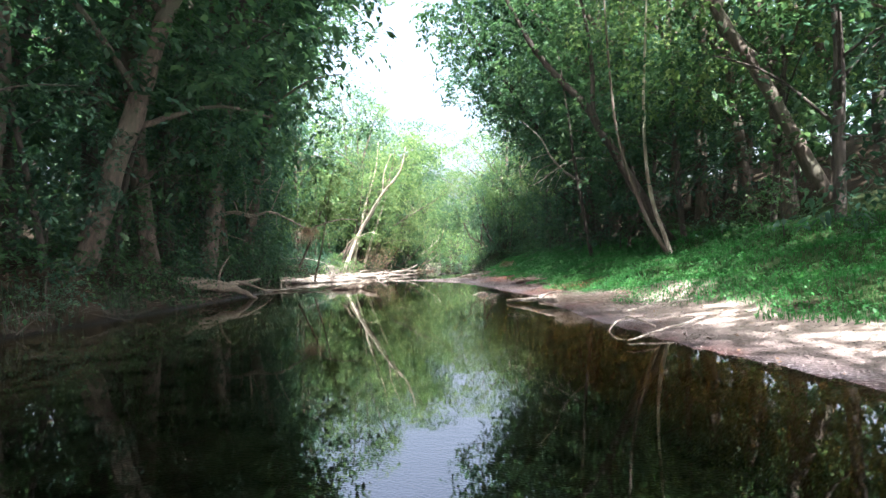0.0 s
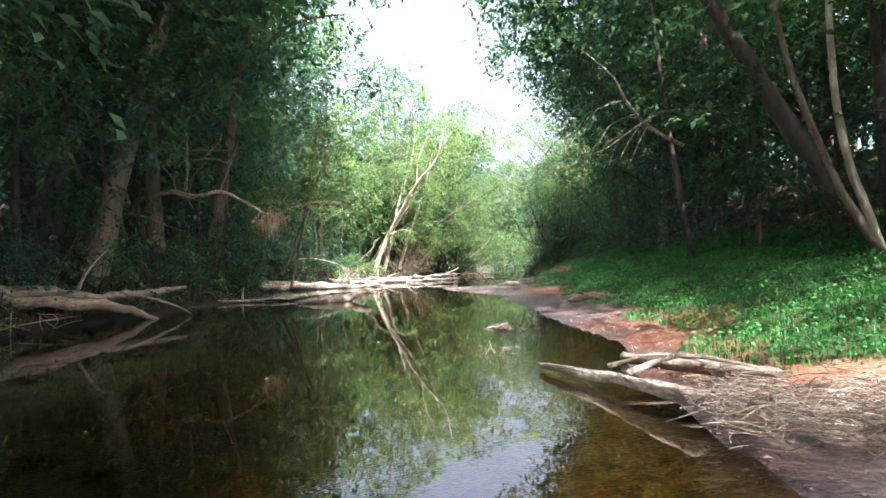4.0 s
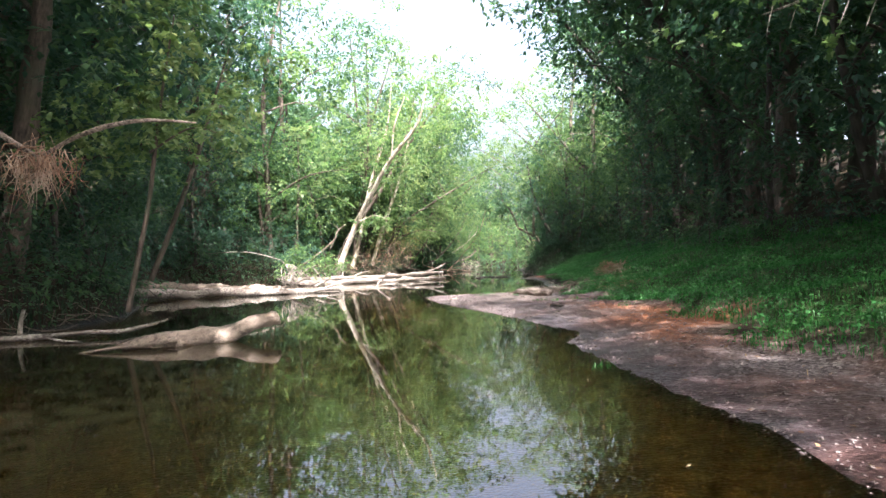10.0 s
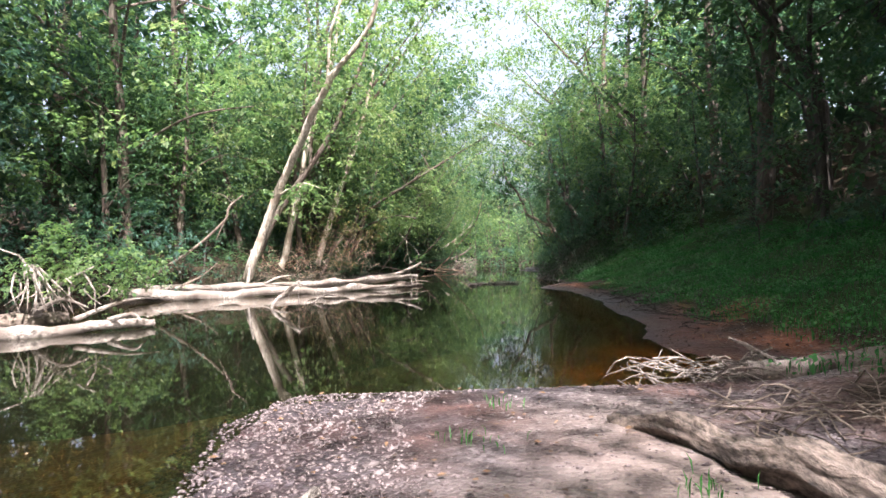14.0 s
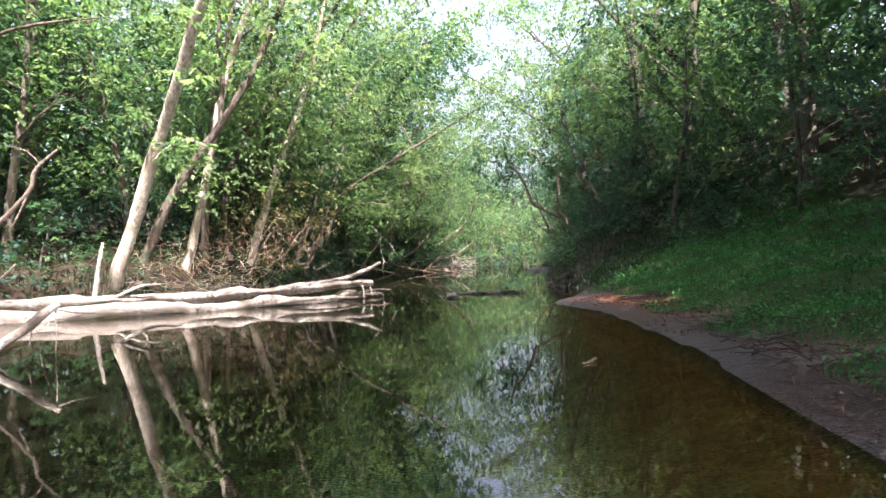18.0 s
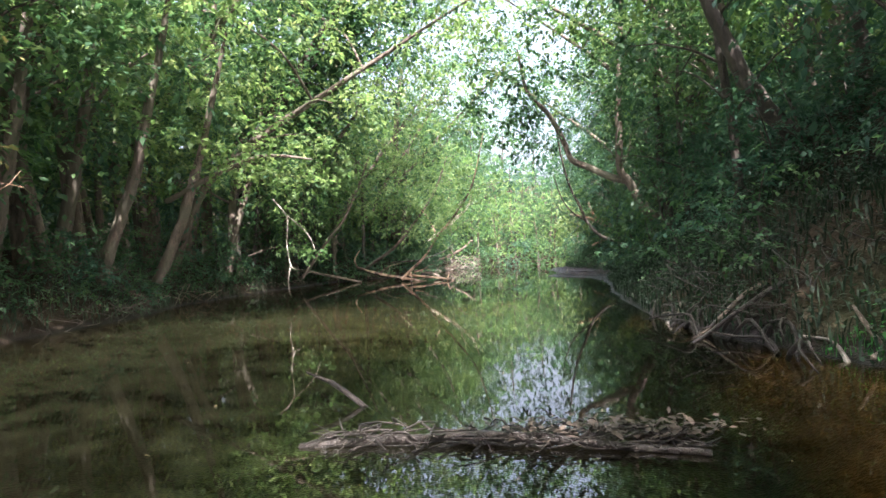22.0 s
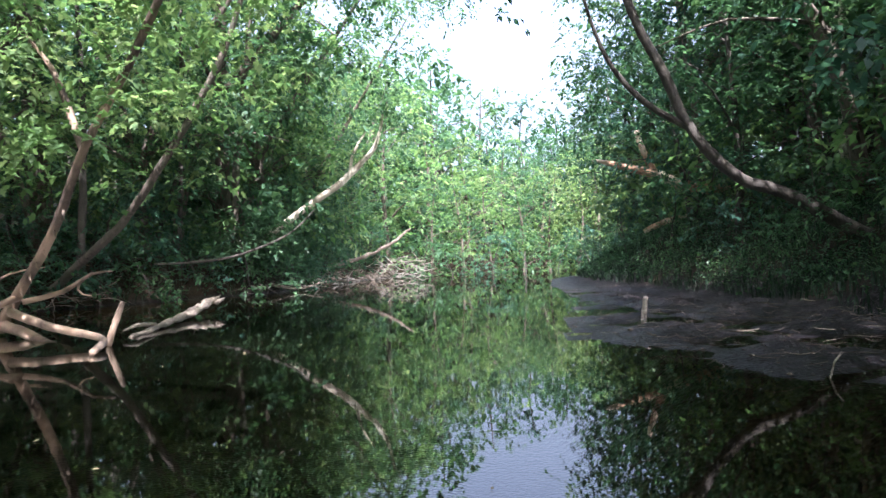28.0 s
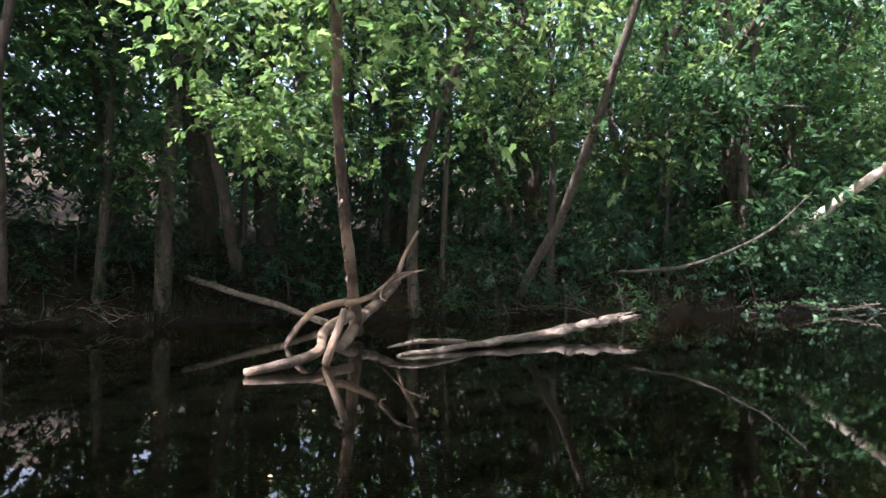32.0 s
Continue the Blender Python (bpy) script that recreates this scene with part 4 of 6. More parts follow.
# -- dead tree arching over the water, with a snagged tangle
leaning_tree("dead_arching_tree", "grey dead tree arching out over the creek with bare limbs",
                    [([(-11.2, 25.4, 2.2), (-10.2, 25.5, 3.28), (-9.2, 25.5, 3.54), (-8.4, 25.5, 3.68), (-7.6, 25.5, 3.5), (-6.7, 25.5, 3.6), (-5.9, 25.5, 3.22), (-5.3, 25.5, 2.87), (-5.0, 25.6, 2.65)], [0.1, 0.09, 0.085, 0.08, 0.07, 0.06, 0.045, 0.035, 0.022]),
                     ([(-5.1, 25.6, 2.72), (-4.3, 25.5, 3.0), (-3.6, 25.6, 3.15), (-2.9, 25.8, 3.12)], [0.02, 0.035, 0.028, 0.01]),
                     ([(-8.26, 25.5, 3.7), (-8.45, 25.6, 4.14), (-8.88, 25.7, 4.58), (-9.13, 25.7, 5.16), (-9.1, 25.8, 5.8), (-8.95, 25.8, 6.2)], [0.035, 0.03, 0.027, 0.022, 0.016, 0.007]),
                     ([(-8.35, 25.5, 3.95), (-8.1, 25.4, 4.46), (-7.83, 25.4, 4.65)], [0.028, 0.024, 0.014]),
                     ([(-7.95, 25.5, 3.6), (-7.87, 25.5, 4.44), (-7.88, 25.5, 5.27), (-7.93, 25.6, 5.82), (-8.12, 25.6, 6.39), (-8.2, 25.7, 7.2)], [0.05, 0.045, 0.04, 0.03, 0.02, 0.007]),
                     ([(-7.91, 25.55, 5.7), (-7.7, 25.4, 5.98), (-7.45, 25.3, 6.05), (-7.2, 25.3, 6.21)], [0.02, 0.016, 0.012, 0.005]),
                     ([(-8.05, 25.6, 6.15), (-8.36, 25.7, 6.56), (-8.43, 25.7, 6.9)], [0.014, 0.01, 0.005]),
                     ([(-7.87, 25.5, 4.62), (-7.18, 25.4, 4.66), (-6.65, 25.3, 4.58), (-6.36, 25.3, 4.46), (-6.06, 25.2, 4.72), (-5.84, 25.2, 4.77)], [0.032, 0.028, 0.024, 0.018, 0.012, 0.006]),
                     ([(-7.22, 25.4, 4.66), (-7.02, 25.5, 4.96), (-6.76, 25.5, 5.15), (-6.7, 25.6, 5.5), (-6.68, 25.6, 5.9)], [0.022, 0.02, 0.016, 0.011, 0.005]),
                     ([(-6.8, 25.5, 5.12), (-7.14, 25.4, 5.01), (-7.33, 25.4, 5.03)], [0.012, 0.009, 0.004]),
                     ([(-6.77, 25.5, 3.58), (-6.43, 25.4, 4.21), (-6.21, 25.3, 4.6), (-5.98, 25.3, 5.15)], [0.03, 0.026, 0.018, 0.006]),
                     ([(-6.35, 25.4, 4.4), (-6.18, 25.5, 4.8), (-6.11, 25.5, 5.12)], [0.014, 0.01, 0.005]),
                     ([(-7.83, 25.5, 3.6), (-7.49, 25.3, 4.18), (-7.2, 25.3, 4.4), (-6.95, 25.2, 4.55)], [0.028, 0.022, 0.016, 0.007]),
                     ([(-10.6, 25.0, 3.0), (-9.44, 25.2, 2.95), (-8.58, 25.3, 2.63), (-7.85, 25.3, 2.36)], [0.045, 0.04, 0.03, 0.01]),
                     ([(-8.34, 25.45, 3.62), (-7.72, 25.4, 3.44), (-7.19, 25.35, 3.28)], [0.05, 0.04, 0.008]),
                     ([(-6.5, 25.5, 3.5), (-6.45, 25.4, 3.0), (-6.3, 25.4, 2.6)], [0.016, 0.012, 0.005])], BARK_RIDGED, seed=71)
_r = np.random.default_rng(8)
_t = []
for _ in range(150):
    a = np.array((-5.15, 25.58, 2.75)) + _r.normal(0, 1, 3) * (0.22, 0.14, 0.08)
    _t.append(tube_arrays([a, a + _r.normal(0, 0.1, 3) + (0, 0, -0.15), a + _r.normal(0, 0.15, 3) + (0, 0, -_r.uniform(0.2, 0.55))], [0.008, 0.006, 0.003], 4, 0.2, 0.1, _r))
tagged(new("snagged_tangle", mesh_of("snagged_tangle", *joined(_t), RUST_WOOD)), "reddish tangle of dead vines caught on the arching limb", "debris", kind="stuff")
leaning_tree("sapling", "bright green sapling growing up through the dead tree",
             [([(-5.6, 28.2, 0.4), (-5.1, 28.1, 2.4), (-4.8, 28, 4.0), (-4.5, 28, 5.6)], [0.05, 0.04, 0.03, 0.01]), ([(-5.0, 28, 3.2), (-4.2, 28, 3.6), (-3.6, 28, 3.4)], [0.02, 0.015, 0.006])], BARK,
             (np.vstack([cloud((-6.4, 28, 3.5), (-3.2, 28, 3.8), 80, (0.55, 0.5, 0.35), 11), cloud((-5, 28, 3.8), (-4.4, 28, 5.8), 40, (0.45, 0.4, 0.3), 12)]), 0.36, 22, 0.13, LEAF_SUNLIT), seed=75)
leaning_tree("sapling", "sunlit yellow-green tree top over the creek",
             [([(-7.6, 32, 0.9), (-6.4, 31.8, 3.4), (-5.3, 31.7, 6.4)], [0.07, 0.05, 0.015])], BARK,
             (cloud((-6.4, 31.8, 3.6), (-5.1, 31.7, 6.8), 46, (0.9, 0.8, 0.4), 13), 0.45, 22, 0.14, LEAF_SUNLIT), seed=78)

# -- left bank logs, first reach
log("fallen_log", "grey weathered log lying on the dark bank", [(-6.9, 17.0, 0.78), (-6.4, 18.4, 0.7), (-6.2, 19.8, 0.6), (-6.25, 21.4, 0.6), (-6.4, 23.0, 0.67)], [0.13, 0.11, 0.095, 0.08, 0.04], DRIFT_DARK, [([(-6.2, 20.0, 0.62), (-5.9, 20.5, 0.5), (-5.6, 21.1, 0.3), (-5.4, 21.6, 0.04)], [0.05, 0.04, 0.03, 0.015]), ([(-6.3, 18.9, 0.75), (-6.35, 19.2, 1.1), (-6.2, 19.5, 1.5), (-6.3, 20.0, 1.62)], [0.04, 0.03, 0.022, 0.01])], seed=81)
log("fallen_log", "pale half-sunk log at the foot of the bank", [(-6.8, 17.2, 0.65), (-5.95, 18.6, 0.45), (-5.8, 19.65, 0.27), (-5.65, 20.6, -0.02)], [0.13, 0.12, 0.09, 0.05], DRIFT_DARK, seed=83)
log("drift_branch", "bleached branch with an upright stub in the water", [(-7.9, 26.5, 0.08), (-7.0, 27.3, 0.07), (-5.4, 27.9, 0.12), (-4.9, 28.3, 0.25)], [0.04, 0.06, 0.04, 0.015], DRIFT,
    [([(-7.0, 27.35, 0.05), (-7.02, 27.38, 0.3), (-6.97, 27.4, 0.52)], [0.05, 0.035, 0.03]), ([(-6.6, 27.4, 0.08), (-6.1, 27.1, 0.04), (-5.5, 26.9, 0.02)], [0.03, 0.02, 0.01])], seed=85, sides=8)
log("drift_log", "rough broken log resting in the shallows", [(-4.25, 26.1, 0.04), (-3.6, 26.5, 0.12), (-3.0, 27.1, 0.2), (-2.5, 27.5, 0.32)], [0.05, 0.125, 0.115, 0.1], DRIFT_DARK,
    [([(-3.7, 26.4, 0.1), (-4.3, 26.6, 0.1), (-4.9, 26.9, 0.02)], [0.05, 0.035, 0.015]), ([(-3.6, 26.4, 0.1), (-4.2, 26.0, 0.06), (-4.7, 25.8, 0.0)], [0.045, 0.03, 0.012])], seed=87)
log("fallen_log", "long bleached trunk lying across the shallows by the wooded bank", [(-14.6, 39.2, 0.3), (-12.6, 40.3, 0.24), (-10.4, 41.6, 0.18), (-8.5, 42.7, 0.15), (-6.7, 44.7, 0.1)], [0.17, 0.17, 0.17, 0.15, 0.08], DRIFT,
    [([(-8.55, 42.6, 0.4), (-8.53, 42.6, 0.6), (-8.5, 42.55, 0.74)], [0.05, 0.03, 0.02]), ([(-7.2, 44.1, 0.2), (-6.6, 43.9, 0.32), (-6.3, 43.7, 0.2)], [0.05, 0.03, 0.012]), ([(-7.6, 43.7, 0.25), (-7.3, 44.6, 0.5), (-6.9, 45.2, 0.55)], [0.05, 0.035, 0.015])], seed=91)
log("fallen_log", "second grey trunk behind the bleached one", [(-15.0, 42.0, 0.5), (-11.5, 43.6, 0.2), (-8.9, 45.2, 0.1)], [0.17, 0.15, 0.1], DRIFT_DARK, seed=93)
leaning_tree("uprooted_bush", "leafy uprooted bush with bleached roots on the log",
             [([(-8.8, 44.2, 0.3), (-8.9, 44.4, 0.9), (-9.4, 44.5, 1.45)], [0.09, 0.06, 0.02]), ([(-8.8, 44.2, 0.4), (-8.3, 44.3, 0.9), (-7.7, 44.4, 1.2)], [0.05, 0.03, 0.012]),
              ([(-9.4, 44.5, 1.45), (-11, 44.6, 1.85), (-13, 44.8, 1.85)], [0.02, 0.018, 0.01]), ([(-8.7, 44.1, 0.35), (-8.0, 43.9, 0.6), (-7.4, 43.8, 0.45)], [0.05, 0.035, 0.012])]
             + [([(-9.3 + 0.16 * k, 44.3 - 0.1 * math.sin(k), 1.1 - 0.25 * (k % 3) / 2), (-9.25 + 0.17 * k + 0.2 * math.sin(3 * k), 44.15, 0.75), (-9.3 + 0.19 * k + 0.3 * math.sin(5 * k + 1), 44.0 + 0.15 * math.cos(k), 0.3 + 0.1 * (k % 4))], [0.022, 0.016, 0.006]) for k in range(12)]
             + [([(-9.1 + 0.03 * k, 44.25, 1.25), (-8.9 + 0.07 * k, 44.1 - 0.05 * (k % 3), 0.85), (-8.9 + 0.13 * k, 43.9 + 0.1 * math.sin(2 * k), 0.38)], [0.02, 0.018, 0.008]) for k in range(11)], DRIFT,
             (np.vstack([cloud((-9.2, 44.5, 1.2), (-6.8, 44.5, 1.15), 110, (0.35, 0.35, 0.3), 14), cloud((-8.8, 44.5, 1.3), (-8.4, 44.5, 1.9), 20, (0.2, 0.2, 0.2), 19)]), 0.25, 26, 0.08, LEAF_SUNLIT), "bush", seed=95)

# -- the long double log by the leaning trees
log("fallen_log", "long sun-bleached trunk floating along the wooded bank", [(-14.2, 51.8, 0.75), (-12.4, 53.6, 0.42), (-9.2, 56.2, 0.34), (-6.6, 58.8, 0.38), (-4.3, 60.75, 0.47)], [0.18, 0.165, 0.15, 0.12, 0.08], DRIFT,
    [([(-6.3, 59.1, 0.42), (-5.3, 60.4, 0.6), (-4.75, 61.1, 0.78), (-4.3, 61.8, 1.07)], [0.1, 0.08, 0.07, 0.045]), ([(-4.55, 60.5, 0.42), (-4.5, 60.5, 0.2), (-4.5, 60.5, -0.1)], [0.028, 0.025, 0.02]),
     ([(-9.4, 56.0, 0.4), (-8.9, 56.2, 0.65), (-8.4, 56.3, 0.7)], [0.05, 0.035, 0.015]), ([(-4.4, 60.7, 0.42), (-4.3, 60.7, 0.2), (-4.34, 60.75, 0.06)], [0.018, 0.016, 0.012])], seed=101, sides=14)
log("fallen_log", "bleached trunk half sunk beside the long one", [(-13.6, 51.5, 0.5), (-11.0, 53.6, 0.14), (-7.6, 56.6, 0.12), (-5.0, 59.4, 0.1)], [0.13, 0.14, 0.13, 0.07], DRIFT,
    [([(-6.4, 57.9, 0.1), (-5.0, 58.5, 0.16), (-4.2, 59.6, 0.1)], [0.07, 0.05, 0.02])], seed=104, sides=14)
log("drift_log", "dark broken log at the water line", [(-5.9, 59.3, 0.03), (-4.9, 60.5, 0.1), (-4.3, 61.9, 0.06)], [0.1, 0.12, 0.05], DRIFT_DARK, [([(-4.8, 60.6, 0.15), (-4.3, 61.2, 0.24), (-3.9, 61.6, 0.2)], [0.05, 0.035, 0.015])], seed=106)
log("drift_branch", "white peeled branch slanting out of the water", [(-6.14, 48.98, -0.04), (-6.1, 49.25, 0.22), (-5.85, 49.45, 0.42), (-5.58, 49.61, 0.68)], [0.035, 0.045, 0.045, 0.03], DRIFT,
    [([(-5.85, 49.45, 0.42), (-5.83, 49.42, 0.3), (-5.84, 49.4, 0.15)], [0.012, 0.01, 0.006]), ([(-5.63, 49.6, 0.6), (-5.62, 49.6, 0.3), (-5.64, 49.6, -0.05)], [0.014, 0.01, 0.007]), ([(-5.6, 49.6, 0.62), (-5.4, 49.7, 0.56), (-5.2, 49.8, 0.54)], [0.02, 0.015, 0.006])], seed=108, sides=9)
log("drift_branch", "bleached snag breaking the water surface", [(-5.75, 50.9, -0.05), (-5.6, 51.2, 0.1), (-5.45, 51.5, 0.2), (-5.2, 51.8, 0.16)], [0.03, 0.035, 0.03, 0.01], DRIFT, [([(-5.55, 51.3, 0.1), (-5.4, 51.2, 0.02), (-5.35, 51.1, -0.08)], [0.02, 0.015, 0.01])], seed=109, sides=8)
log("broken_post", "upright broken stem standing on the log", [(-10.2, 56.3, 0.2), (-10.15, 56.4, 0.9), (-10.05, 56.5, 1.75)], [0.05, 0.045, 0.03], DRIFT, seed=110, sides=9)
leaning_tree("dead_branch", "bare dead branch reaching out from the bank",
             [([(-13.4, 53.6, 0.4), (-12.2, 54, 1.08), (-10.9, 54, 1.9), (-9.9, 54, 2.7), (-9.7, 54, 3.2), (-9.2, 54, 3.6)], [0.07, 0.06, 0.05, 0.045, 0.04, 0.02]),
              ([(-9.9, 54, 2.7), (-10.1, 54, 2.3), (-10.2, 53.9, 2.0)], [0.025, 0.02, 0.008]), ([(-9.6, 54, 3.3), (-9.9, 54, 3.6), (-10.4, 54, 3.75)], [0.015, 0.01, 0.005]),
              ([(-11.3, 53.6, 0.5), (-10.8, 54, 0.8), (-10.2, 54, 1.25)], [0.04, 0.03, 0.02])], DRIFT_DARK, category="branch", seed=112)


def brush(name, label, centre, extent, n, length, radius, mat, seed, lift=0.3):
    """A heap of thin sticks, joined."""
    r = np.random.default_rng(seed)
    out = []
    for _ in range(n):
        a = np.array(centre) + r.uniform(-1, 1, 3) * np.array(extent)
        a[2] = max(a[2], ground_z(a[0], a[1]) + 0.02)
        ang, ln = r.uniform(0, 6.28), length * r.uniform(0.4, 1.3)
        d = np.array((math.cos(ang), math.sin(ang), r.normal(0, lift))) * ln
        k = r.normal(0, 0.1 * ln, 3)
        out.append(tube_arrays([a - d / 2, a + k, a + d / 2], [radius * r.uniform(0.5, 1.2), radius * 0.8, radius * 0.35], 5, 0.3, 0.15, r))
    return tagged(new(name, mesh_of(name, *joined(out), mat, True)), label, "debris", kind="stuff")


brush("root_brush", "tangled dry roots and brush under the leaning trees", (-9.8, 60.5, 1.2), (2.0, 2.2, 0.7), 260, 0.55, 0.005, RUST_WOOD, 121, 0.6)
brush("root_brush", "pale sticks heaped behind the floating logs", (-9.3, 58.6, 0.55), (2.2, 1.8, 0.3), 110, 0.6, 0.008, DRIFT_DARK, 122, 0.3)
brush("root_brush", "hanging dry vines and dead twigs on the bank edge", (-8.2, 63.6, 1.9), (1.2, 1.6, 1.0), 170, 0.6, 0.005, RUST_WOOD, 123, 0.9)
leaning_tree("dry_bush", "half-dead olive bush drooping over the bank", [([(-9.6, 63.6, 0.6), (-8.9, 63.5, 1.9), (-8.2, 63.4, 2.6)], [0.06, 0.04, 0.015])], BARK,
             (cloud((-10.0, 64, 1.6), (-7.4, 63.0, 3.6), 90, (0.8, 0.9, 0.7), 15), 0.4, 26, 0.09, LEAF_DRY), "bush", seed=124)

# -- floating mat of sticks and leaves in mid-creek
brush("floating_debris", "raft of dark sticks and leaves floating in mid-creek", (-0.95, 62.1, 0.03), (1.15, 0.16, 0.03), 210, 0.3, 0.008, SOAKED_SHADED, 131, 0.12)
log("floating_stick", "dark waterlogged stick lying in the raft", [(-2.2, 62.0, 0.0), (-1.0, 62.1, 0.02), (0.15, 61.85, 0.01)], [0.03, 0.035, 0.02], SOAKED_SHADED, seed=132, sides=8)
log("floating_stick", "short branch poking out of the water", [(-2.0, 63.0, -0.05), (-2.3, 63.1, 0.14), (-2.6, 63.2, 0.24)], [0.016, 0.016, 0.008], SOAKED_SHADED, seed=133, sides=7)
log("floating_stick", "dark sunken stub just above the surface", [(-1.95, 60.1, 0.0), (-1.6, 60.2, 0.05)], [0.06, 0.05], SOAKED_SHADED, seed=134, sides=7)
log("floating_stick", "dark floating piece of bark", [(0.95, 49.0, 0.0), (1.1, 49.2, 0.03)], [0.02, 0.015], DRIFT_DARK, seed=135, sides=7)

# -- left bank, third reach
leaning_tree("hanging_branch", "bleached dead branch hanging down towards the water",
             [([(-7.9, 74.9, 3.0), (-7.4, 74.6, 2.5), (-7.3, 74.4, 2.1), (-7.2, 74.1, 1.6), (-6.95, 73.7, 1.1), (-6.7, 73.5, 1.02)], [0.024, 0.021, 0.018, 0.017, 0.015, 0.007]),
              ([(-7.0, 73.8, 1.15), (-7.05, 73.7, 0.7), (-7.0, 73.7, 0.35)], [0.02, 0.015, 0.008]), ([(-7.5, 74.6, 2.6), (-6.8, 74.5, 2.0), (-6.5, 74.3, 1.5)], [0.02, 0.018, 0.01])], DRIFT,
             (cloud((-6.9, 74.3, 1.55), (-6.1, 74.1, 1.4), 9, (0.16, 0.16, 0.08), 16), 0.2, 18, 0.1, LEAF_SUNLIT), "branch", seed=141)
leaning_tree("overhanging_bough", "sunlit leafy bough hanging out over the creek",
             [([(-11.5, 75.5, 3.2), (-8.5, 75, 4.2), (-6.6, 74.6, 4.0)], [0.09, 0.06, 0.02])], BARK,
             (cloud((-9.6, 75.2, 4.2), (-5.9, 74.3, 3.6), 70, (0.7, 0.9, 0.45), 17), 0.42, 24, 0.13, LEAF_SUNLIT), "branch", seed=143)
leaning_tree("leaf_spray", "pale sunlit spray of leaves low over the water", [([(-12.4, 82.6, 1.6), (-11.3, 82.5, 1.9), (-10.4, 82.3, 1.85)], [0.03, 0.02, 0.008])], BARK,
             (cloud((-11.0, 82.4, 1.9), (-9.9, 82.2, 1.75), 12, (0.2, 0.2, 0.06), 18), 0.26, 20, 0.12, LEAF_SUNLIT), "branch", seed=145)
leaning_tree("leaning_tree", "slim leaning tree with a pale broken upper trunk",
             [([(-12.2, 88, 0.5), (-10.9, 88, 2.2), (-9.9, 88, 3.4), (-9.2, 88.2, 4.9), (-8.6, 88.3, 6.4)], [0.08, 0.07, 0.065, 0.06, 0.03])], BARK,
             (cloud((-9.6, 88, 4.2), (-8.2, 88, 6.5), 34, (1.0, 0.9, 0.5), 19), 0.5, 34, 0.115, LEAF_SUNLIT), seed=147)

# -- tree fallen into the water, its trunk rising out over the creek
leaning_tree("fallen_tree", "half-fallen tree rising from the water on spread roots",
             [([(-8.07, 92.4, 0.1), (-7.2, 91.95, 0.85), (-6.45, 91.55, 1.5), (-5.8, 91.2, 2.35), (-4.6, 90.7, 3.6), (-3.7, 90.3, 5.0), (-3.0, 90.0, 7.5)], [0.1, 0.07, 0.06, 0.055, 0.05, 0.045, 0.02]),
              ([(-11.3, 94.7, 0.85), (-10.0, 93.7, 0.55), (-8.6, 92.7, 0.28), (-7.2, 91.9, 0.06), (-6.0, 91.2, -0.1)], [0.07, 0.085, 0.085, 0.07, 0.05]),
              ([(-7.6, 92.1, 0.35), (-6.4, 91.3, 0.22), (-5.3, 90.8, 0.1), (-4.9, 90.1, 0.03)], [0.07, 0.055, 0.045, 0.035]),
              ([(-5.3, 90.9, 0.0), (-5.25, 91.0, 0.3), (-5.2, 91.05, 0.5)], [0.045, 0.04, 0.032]),
              ([(-11.2, 94.6, 0.8), (-11.5, 94.9, 1.3), (-11.2, 95.1, 1.9)], [0.06, 0.05, 0.03]), ([(-9.6, 93.4, 0.5), (-9.0, 93.6, 0.9), (-8.4, 93.7, 1.0)], [0.03, 0.02, 0.008]),
              ([(-5.8, 91.2, 2.4), (-6.3, 91.4, 3.4), (-6.8, 91.5, 4.0)], [0.05, 0.035, 0.012]),
              ([(-7.25, 91.9, 0.5), (-6.8, 92.1, 0.62), (-6.45, 92.2, 0.85), (-6.2, 92.3, 0.88)], [0.045, 0.04, 0.025, 0.008]), ([(-6.6, 92.15, 0.72), (-6.5, 92.0, 0.6), (-6.3, 92.0, 0.55)], [0.02, 0.014, 0.006]),
              ([(-7.5, 92.1, 0.55), (-7.35, 91.5, 0.42), (-7.3, 91.2, 0.1), (-7.3, 91.1, -0.1)], [0.05, 0.045, 0.04, 0.03])]
             + [([(-7.2 + 0.75 * u, 91.93 - 0.38 * u, 0.87 + 0.65 * u), (-7.16 + 0.75 * u, 91.87 - 0.38 * u, 0.84 + 0.65 * u - 0.07), (-7.12 + 0.75 * u, 91.86 - 0.38 * u, 0.7 + 0.65 * u)], [0.02, 0.016, 0.004]) for u in (-0.5, -0.2, 0.1, 0.35, 0.6, 0.95, 1.25)], BARK_PEELED,
             (np.vstack([cloud((-6.5, 91.3, 3.2), (-3.4, 90.2, 6.5), 110, (1.5, 1.2, 0.8), 20), cloud((-6.6, 90.8, 2.3), (-4.6, 90.1, 3.6), 34, (0.7, 0.3, 0.35), 67)]), 0.5, 40, 0.115, LEAF_SUNLIT), seed=151)
log("drift_log", "weathered grey log with a broken end rising from the water", [(-5.6, 91.8, 0.0), (-6.0, 93.4, 0.06), (-6.5, 95.2, 0.14), (-6.85, 96.5, 0.24)], [0.03, 0.06, 0.09, 0.085], DRIFT_DARK,
    stubs=[([(-6.75 + 0.04 * k, 96.1, 0.2 + 0.03 * (k % 3)), (-6.9 + 0.05 * k, 96.62 + 0.05 * (k % 2), 0.23 + 0.05 * (k % 3))], [0.04, 0.008]) for k in range(5)] + [([(-5.9, 92.8, 0.07), (-5.75, 92.2, 0.13), (-5.65, 91.7, 0.09)], [0.035, 0.03, 0.01])], seed=155, sides=14)
